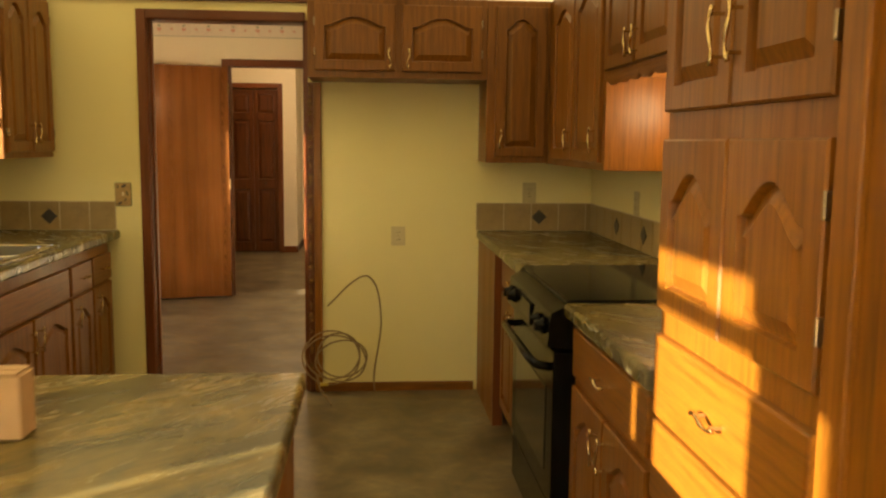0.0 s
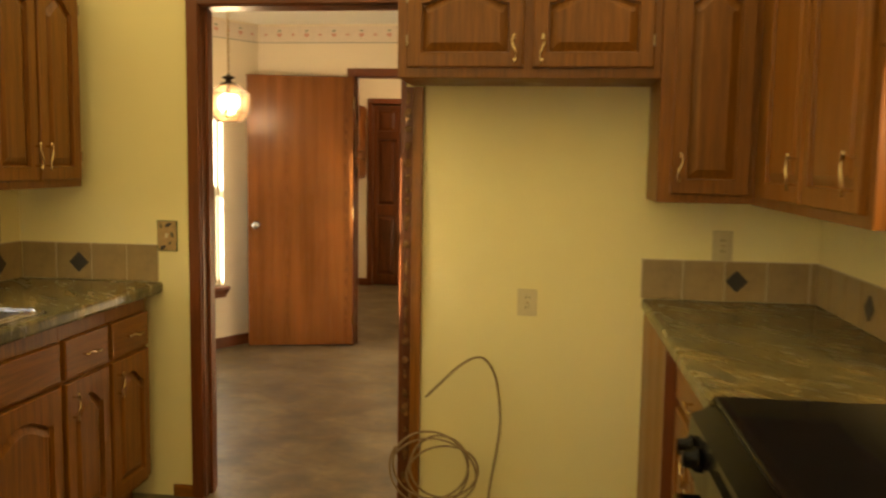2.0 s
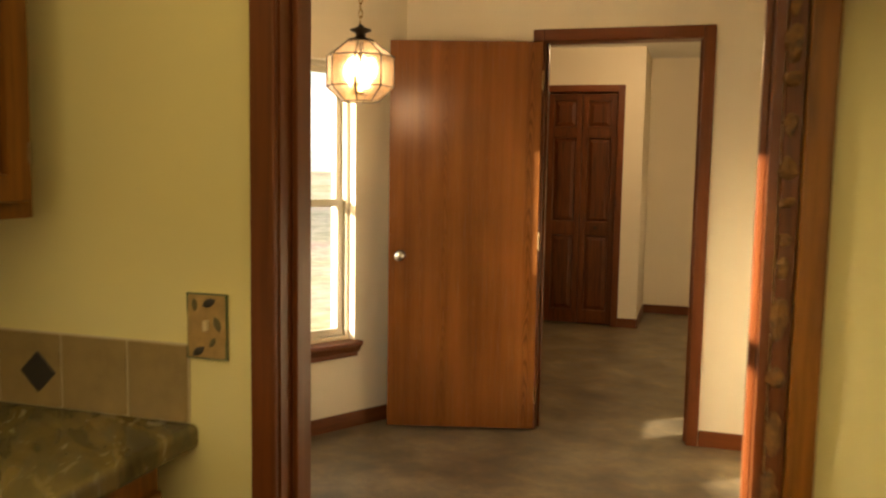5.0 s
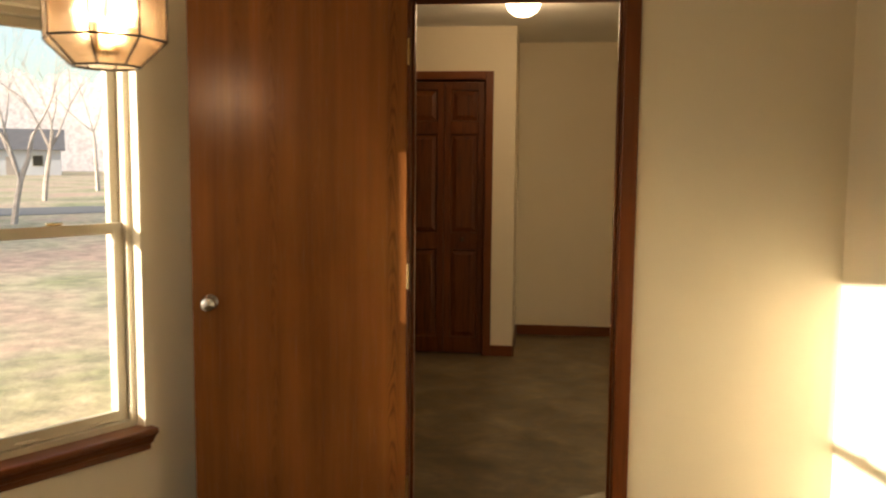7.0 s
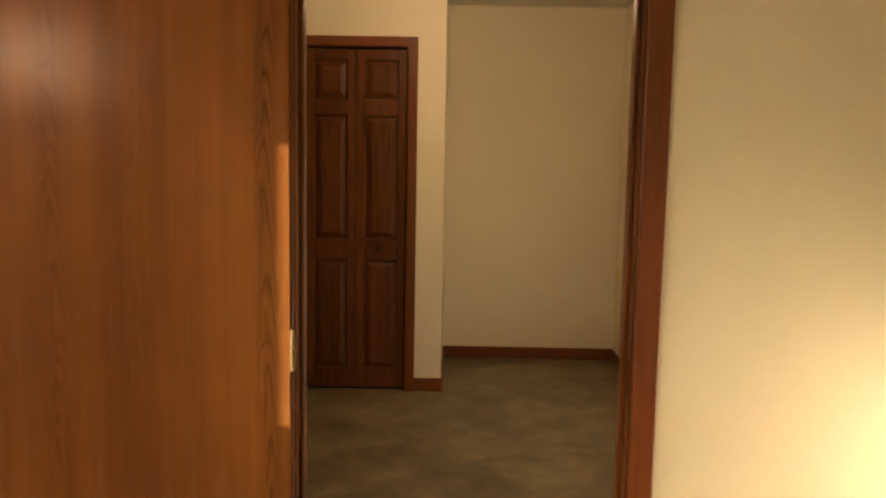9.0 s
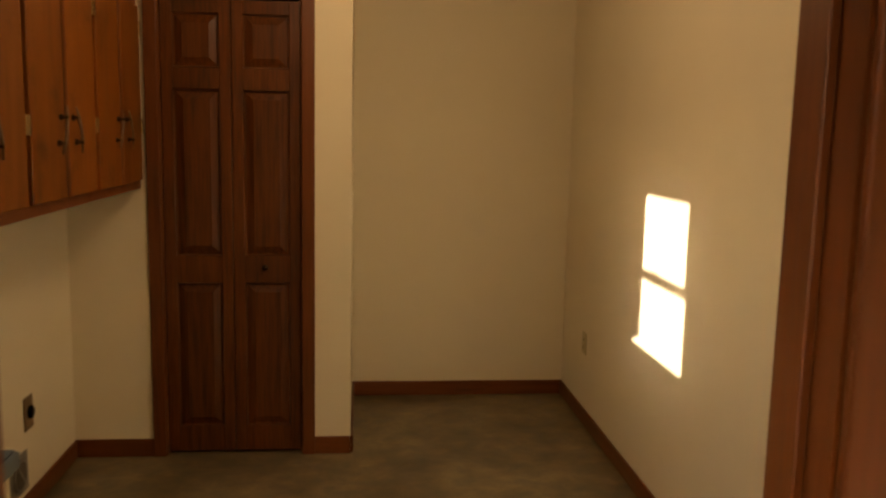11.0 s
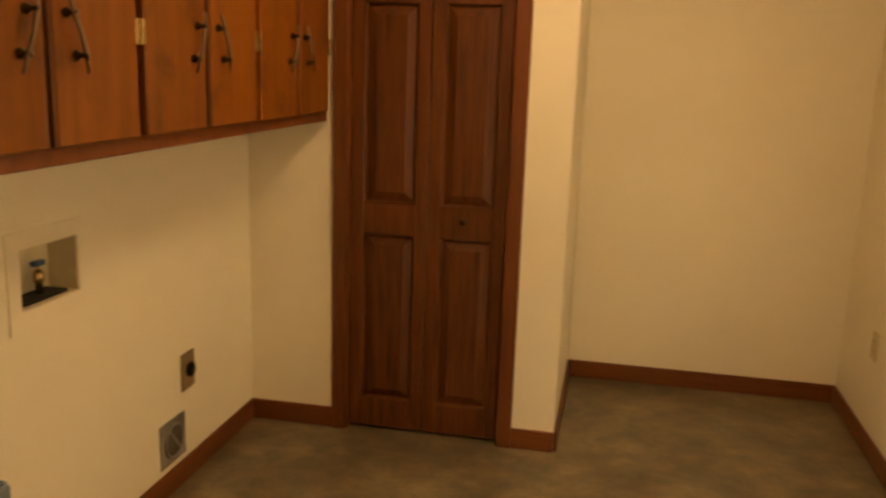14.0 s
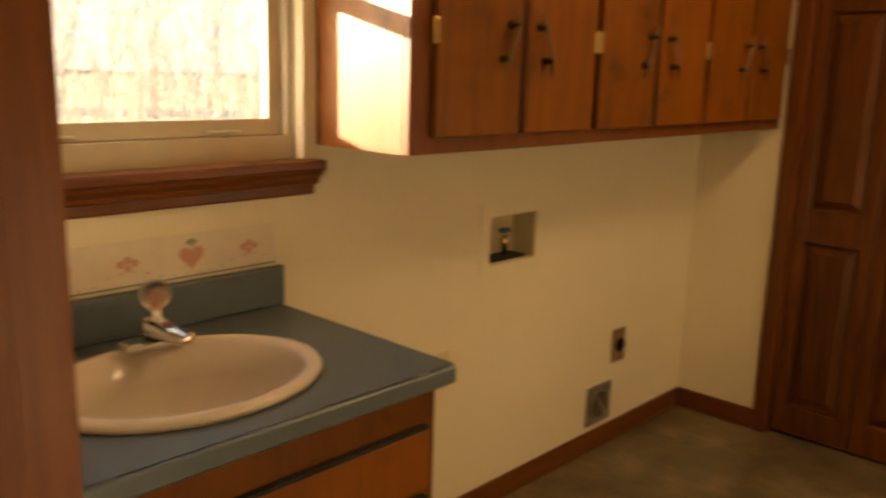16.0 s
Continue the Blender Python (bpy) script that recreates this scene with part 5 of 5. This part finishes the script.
for vx, col in ((0.13, plain("blue_valve", (0.03, 0.09, 0.22), 0.4)),):
    vb2 = part("valve", lathe(bm_new(), [(0.010, 0.004), (0.010, 0.040), (0.014, 0.045), (0.014, 0.065), (0.008, 0.075)], 14, (vx, 0.045, 0)), BRASS, wb, "brass valve", smooth=True)
    part("valve_handle", boxed(vx - 0.020, vx + 0.020, 0.035, 0.055, 0.085, 0.10, bevel=0.004), col, vb2, "blue handle")
    part("spindle", lathe(bm_new(), [(0.004, 0.07), (0.004, 0.09)], 8, (vx, 0.045, 0)), BRASS, vb2)
part("drain_socket", lathe(bm_new(), [(0.020, 0.08), (0.020, 0.06), (0.015, 0.06), (0.015, 0.08)], 16, (0.045, 0, 0.085), "y"), CAVITY_SHADE, wb)
# Dark slab painted as the shade at the bottom of the box.
part("floor_shade", boxed(0.03, 0.20, 0.01, 0.08, 0.0045, 0.012, bevel=0.002, seg=1), CAVITY_SHADE, wb)

do = thing("dryer_outlet", pose(UL, 10.648, 0.390, 0, 0, 90), "black dryer outlet in a brown plate", "outlet")
part("plate", boxed(-0.045, 0.045, -0.005, -0.0005, -0.066, 0.066, bevel=0.003), plain("brown_plate", (0.20, 0.13, 0.06), 0.4), do)
part("receptacle", lathe(bm_new(), [(0.026, -0.005), (0.026, -0.014), (0.022, -0.017), (0.0003, -0.017)], 20, (0.008, 0, 0), "y"), BLACK, do, "black round receptacle", smooth=True)
dv = thing("dryer_vent", pose(UL, 10.534, 0.180, 0, 0, 90), "galvanised square dryer vent low on the wall", "vent")
part("plate", boxed(-0.083, 0.083, -0.004, -0.0005, -0.078, 0.078, bevel=0.002, seg=1), GALV, dv)
part("collar", lathe(bm_new(), [(0.060, -0.004), (0.060, -0.012), (0.054, -0.012), (0.054, -0.006)], 28, (0.0, 0, 0), "y"), GALV, dv, smooth=True)
part("flap", lathe(bm_new(), [(0.051, -0.010), (0.0003, -0.012)], 24, (0.0, 0, 0), "y"), plain("dull_damper", (0.16, 0.13, 0.10), 0.5, 0.6), dv)
dbar = part("damper_bar", boxed(-0.05, 0.05, -0.016, -0.011, -0.006, 0.006, bevel=0.002, seg=1), GALV, dv)
dbar.rotation_euler = (0, radians(52), 0)

fl = thing("ceiling_light", pose(-0.64, 10.15, H), "lit flush opal glass ceiling light", "lamp")
part("base", lathe(bm_new(), [(0.105, -0.0005), (0.105, -0.018), (0.095, -0.024)], 28), BRASS, fl, smooth=True)
sh = part("shade", lathe(bm_new(), [(0.092, -0.022)] + [(0.105 * math.cos(radians(a)), -0.028 - 0.082 * math.sin(radians(a))) for a in range(0, 90, 12)] + [(0.0005, -0.110)], 28), GLOBE, fl, "glowing opal shade", smooth=True)
sh.visible_shadow = False

# ---- outdoors ----
GZ = -0.35
m, n, l, b = shader("lawn", 0.95)
v = coords(n, l, (1, 1, 1))
g1, g2 = noisy(n, l, v, 0.18, 6, 0.65, 0.4), noisy(n, l, v, 3.5, 6, 0.7)
c1 = ramp(n, l, g1, [(0.38, (0.26, 0.27, 0.12)), (0.50, (0.46, 0.38, 0.24)), (0.62, (0.50, 0.34, 0.24))])
c2 = ramp(n, l, g2, [(0.3, (0.55, 0.55, 0.55)), (0.7, (1.3, 1.25, 1.2))])
l.new(mixed(n, l, c1, c2, 1.0, "MULTIPLY"), b.inputs["Base Color"])
bump(n, l, b, g2, 0.6, 0.03)
LAWN = m
slab_object("ground", [(-900, -900), (900, -900), (900, 900), (-900, 900)], GZ - 0.2, GZ, LAWN, "winter lawn with fallen leaves reaching the horizon", "ground")
ASPH = plain("grey_gravel", (0.16, 0.15, 0.14), 0.9, 0, 0.2, 3)
mr = pose(-24, 26, GZ, 0, 0, 48)
solid("road", boxed(-90, 90, -2.2, 2.2, 0.004, 0.02), ASPH, mr, "pale gravel drive crossing the lawn", "road", kind="structure")
BARK = plain("bare_bark", (0.44, 0.37, 0.32), 0.9, 0, 0.3, 9)


def tree(name, x, y, h, seed):
    rnd = random.Random(seed)
    t = thing(name, pose(x, y, GZ), "bare winter tree on the lawn", "tree", "bare trees")
    trunk, crown = bm_new(), bm_new()

    def grow(bm, p, d, length, r, depth):
        pts, rs = [p], [r]
        for k in range(4):
            d = (d + Vector((rnd.uniform(-1, 1), rnd.uniform(-1, 1), rnd.uniform(-0.3, 0.7))) * 0.16).normalized()
            pts.append(pts[-1] + d * length / 4)
            rs.append(r * (1 - 0.13 * (k + 1)))
        tube(bm, pts, rs, 6 if depth > 2 else 4)
        if depth == 0:
            return
        for k in range(3 if depth > 1 else 4):
            i = rnd.choice((2, 3, 4, 4))
            nd = (d + Vector((rnd.uniform(-1, 1), rnd.uniform(-1, 1), rnd.uniform(-0.1, 0.6))) * 0.75).normalized()
            grow(crown, pts[i], nd, length * rnd.uniform(0.68, 0.92), rs[i] * 0.70, depth - 1)

    grow(trunk, Vector((0, 0, -0.1)), Vector((0, 0, 1)), h * 0.22, h * 0.0088, 5)
    part("trunk", trunk, BARK, t)
    part("crown", crown, BARK, t, "bare twiggy crown")
    return t


for i, (x, y, h) in enumerate(((-15, 27, 12), (-19, 29, 13), (-22, 40, 15), (-30, 34, 14), (-38, 52, 16), (-17, 44, 14), (-44, 42, 15), (-24, 15, 13), (-38, 17, 15), (-26, 52, 16), (-13, 38, 13), (-22, 11, 12), (-27, 21, 13), (-23, 20, 12), (-30, 26, 13), (-34, 22, 13), (-36, 29, 14), (-42, 30, 15), (-26, 24, 12))):
    tree("tree", x, y, h, 20 + i)
TWIG = plain("dry_twigs", (0.78, 0.67, 0.58), 0.9, 0, 0.3, 2)
rnd = random.Random(11)
bm = bm_new()
for i in range(420):
    u = rnd.random()
    p = Vector((-21.5 + rnd.uniform(-3.5, 2.5), 9.5 + 16 * u, GZ))
    lean = Vector((rnd.uniform(-0.35, 0.35), rnd.uniform(-0.35, 0.35), 1)).normalized()
    tall = rnd.uniform(1.5, 5.5)
    pts = [p + lean * tall * k / 3 + Vector((rnd.uniform(-0.1, 0.1), rnd.uniform(-0.12, 0.12), 0)) * k for k in range(4)]
    tube(bm, pts, [0.022, 0.017, 0.012, 0.006], 3)
    for k in range(4):
        a = pts[1] + (pts[3] - pts[1]) * rnd.random()
        d = Vector((rnd.uniform(-0.5, 0.5), rnd.uniform(-0.9, 0.9), rnd.uniform(0.1, 0.9)))
        tube(bm, [a, a + d * 0.5, a + d + Vector((0, 0, 0.15))], [0.012, 0.009, 0.004], 3)
solid("thicket", bm, TWIG, Matrix(), "pale dry brush at the edge of the lawn", "shrubs", kind="stuff")
hs = thing("house", pose(-68, 92, GZ, 0, 0, 30), "pale house with a grey roof far across the lawn", "house")
SIDING = plain("pale_siding", (0.55, 0.55, 0.56), 0.8, 0, 0.08, 0.8)
ROOF = plain("grey_shingles", (0.14, 0.13, 0.13), 0.9, 0, 0.2, 1.5)
part("wall", boxed(0, 14, 0, 8, 0, 3.0), SIDING, hs)
bm = bm_new()
vs = [bm.verts.new(p) for p in ((-0.5, -0.6, 2.9), (14.5, -0.6, 2.9), (14.5, 8.6, 2.9), (-0.5, 8.6, 2.9), (-0.5, 4, 5.4), (14.5, 4, 5.4))]
for f in ((0, 1, 5, 4), (2, 3, 4, 5), (0, 4, 3), (1, 2, 5), (0, 3, 2, 1)):
    bm.faces.new([vs[i] for i in f])
part("roof", bm, ROOF, hs)
for wx in (1.5, 5, 11):
    wn = part("window", boxed(wx, wx + 1.2, -0.04, 0.0, 1.0, 2.3), VINYL_W, hs)
    part("pane", boxed(wx + 0.08, wx + 1.12, -0.06, -0.04, 1.08, 2.22), OVENGLASS, wn)
part("door", boxed(8.3, 9.3, -0.05, 0.0, 0.0, 2.1), BARK, hs)
m, n, l, b = shader("glowing_far_woods", 1.0)
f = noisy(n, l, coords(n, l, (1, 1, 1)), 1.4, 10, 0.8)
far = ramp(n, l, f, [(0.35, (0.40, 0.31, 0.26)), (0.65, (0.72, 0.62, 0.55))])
# Emission in the woods' own colours brightens them; nothing there is a lamp.
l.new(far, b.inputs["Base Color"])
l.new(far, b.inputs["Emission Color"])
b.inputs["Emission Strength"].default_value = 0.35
bm = bm_new()
random.seed(3)
prev = None
for i in range(1200):
    a = radians(60 + i * 0.15)
    hgt = 15 + 5 * noise.noise(Vector((i * 0.0165, 0, 0))) + 2.5 * noise.noise(Vector((i * 0.105, 3, 0))) + 1.2 * noise.noise(Vector((i * 0.45, 7, 0))) + random.uniform(0, 0.9)
    cur = (bm.verts.new((150 * math.cos(a), 150 * math.sin(a), GZ)), bm.verts.new((150 * math.cos(a), 150 * math.sin(a), GZ + hgt)))
    if prev:
        bm.faces.new((prev[0], cur[0], cur[1], prev[1]))
    prev = cur
solid("backdrop_woods", bm, m, Matrix(), "far belt of bare woods with an added glow", "woods", kind="structure")
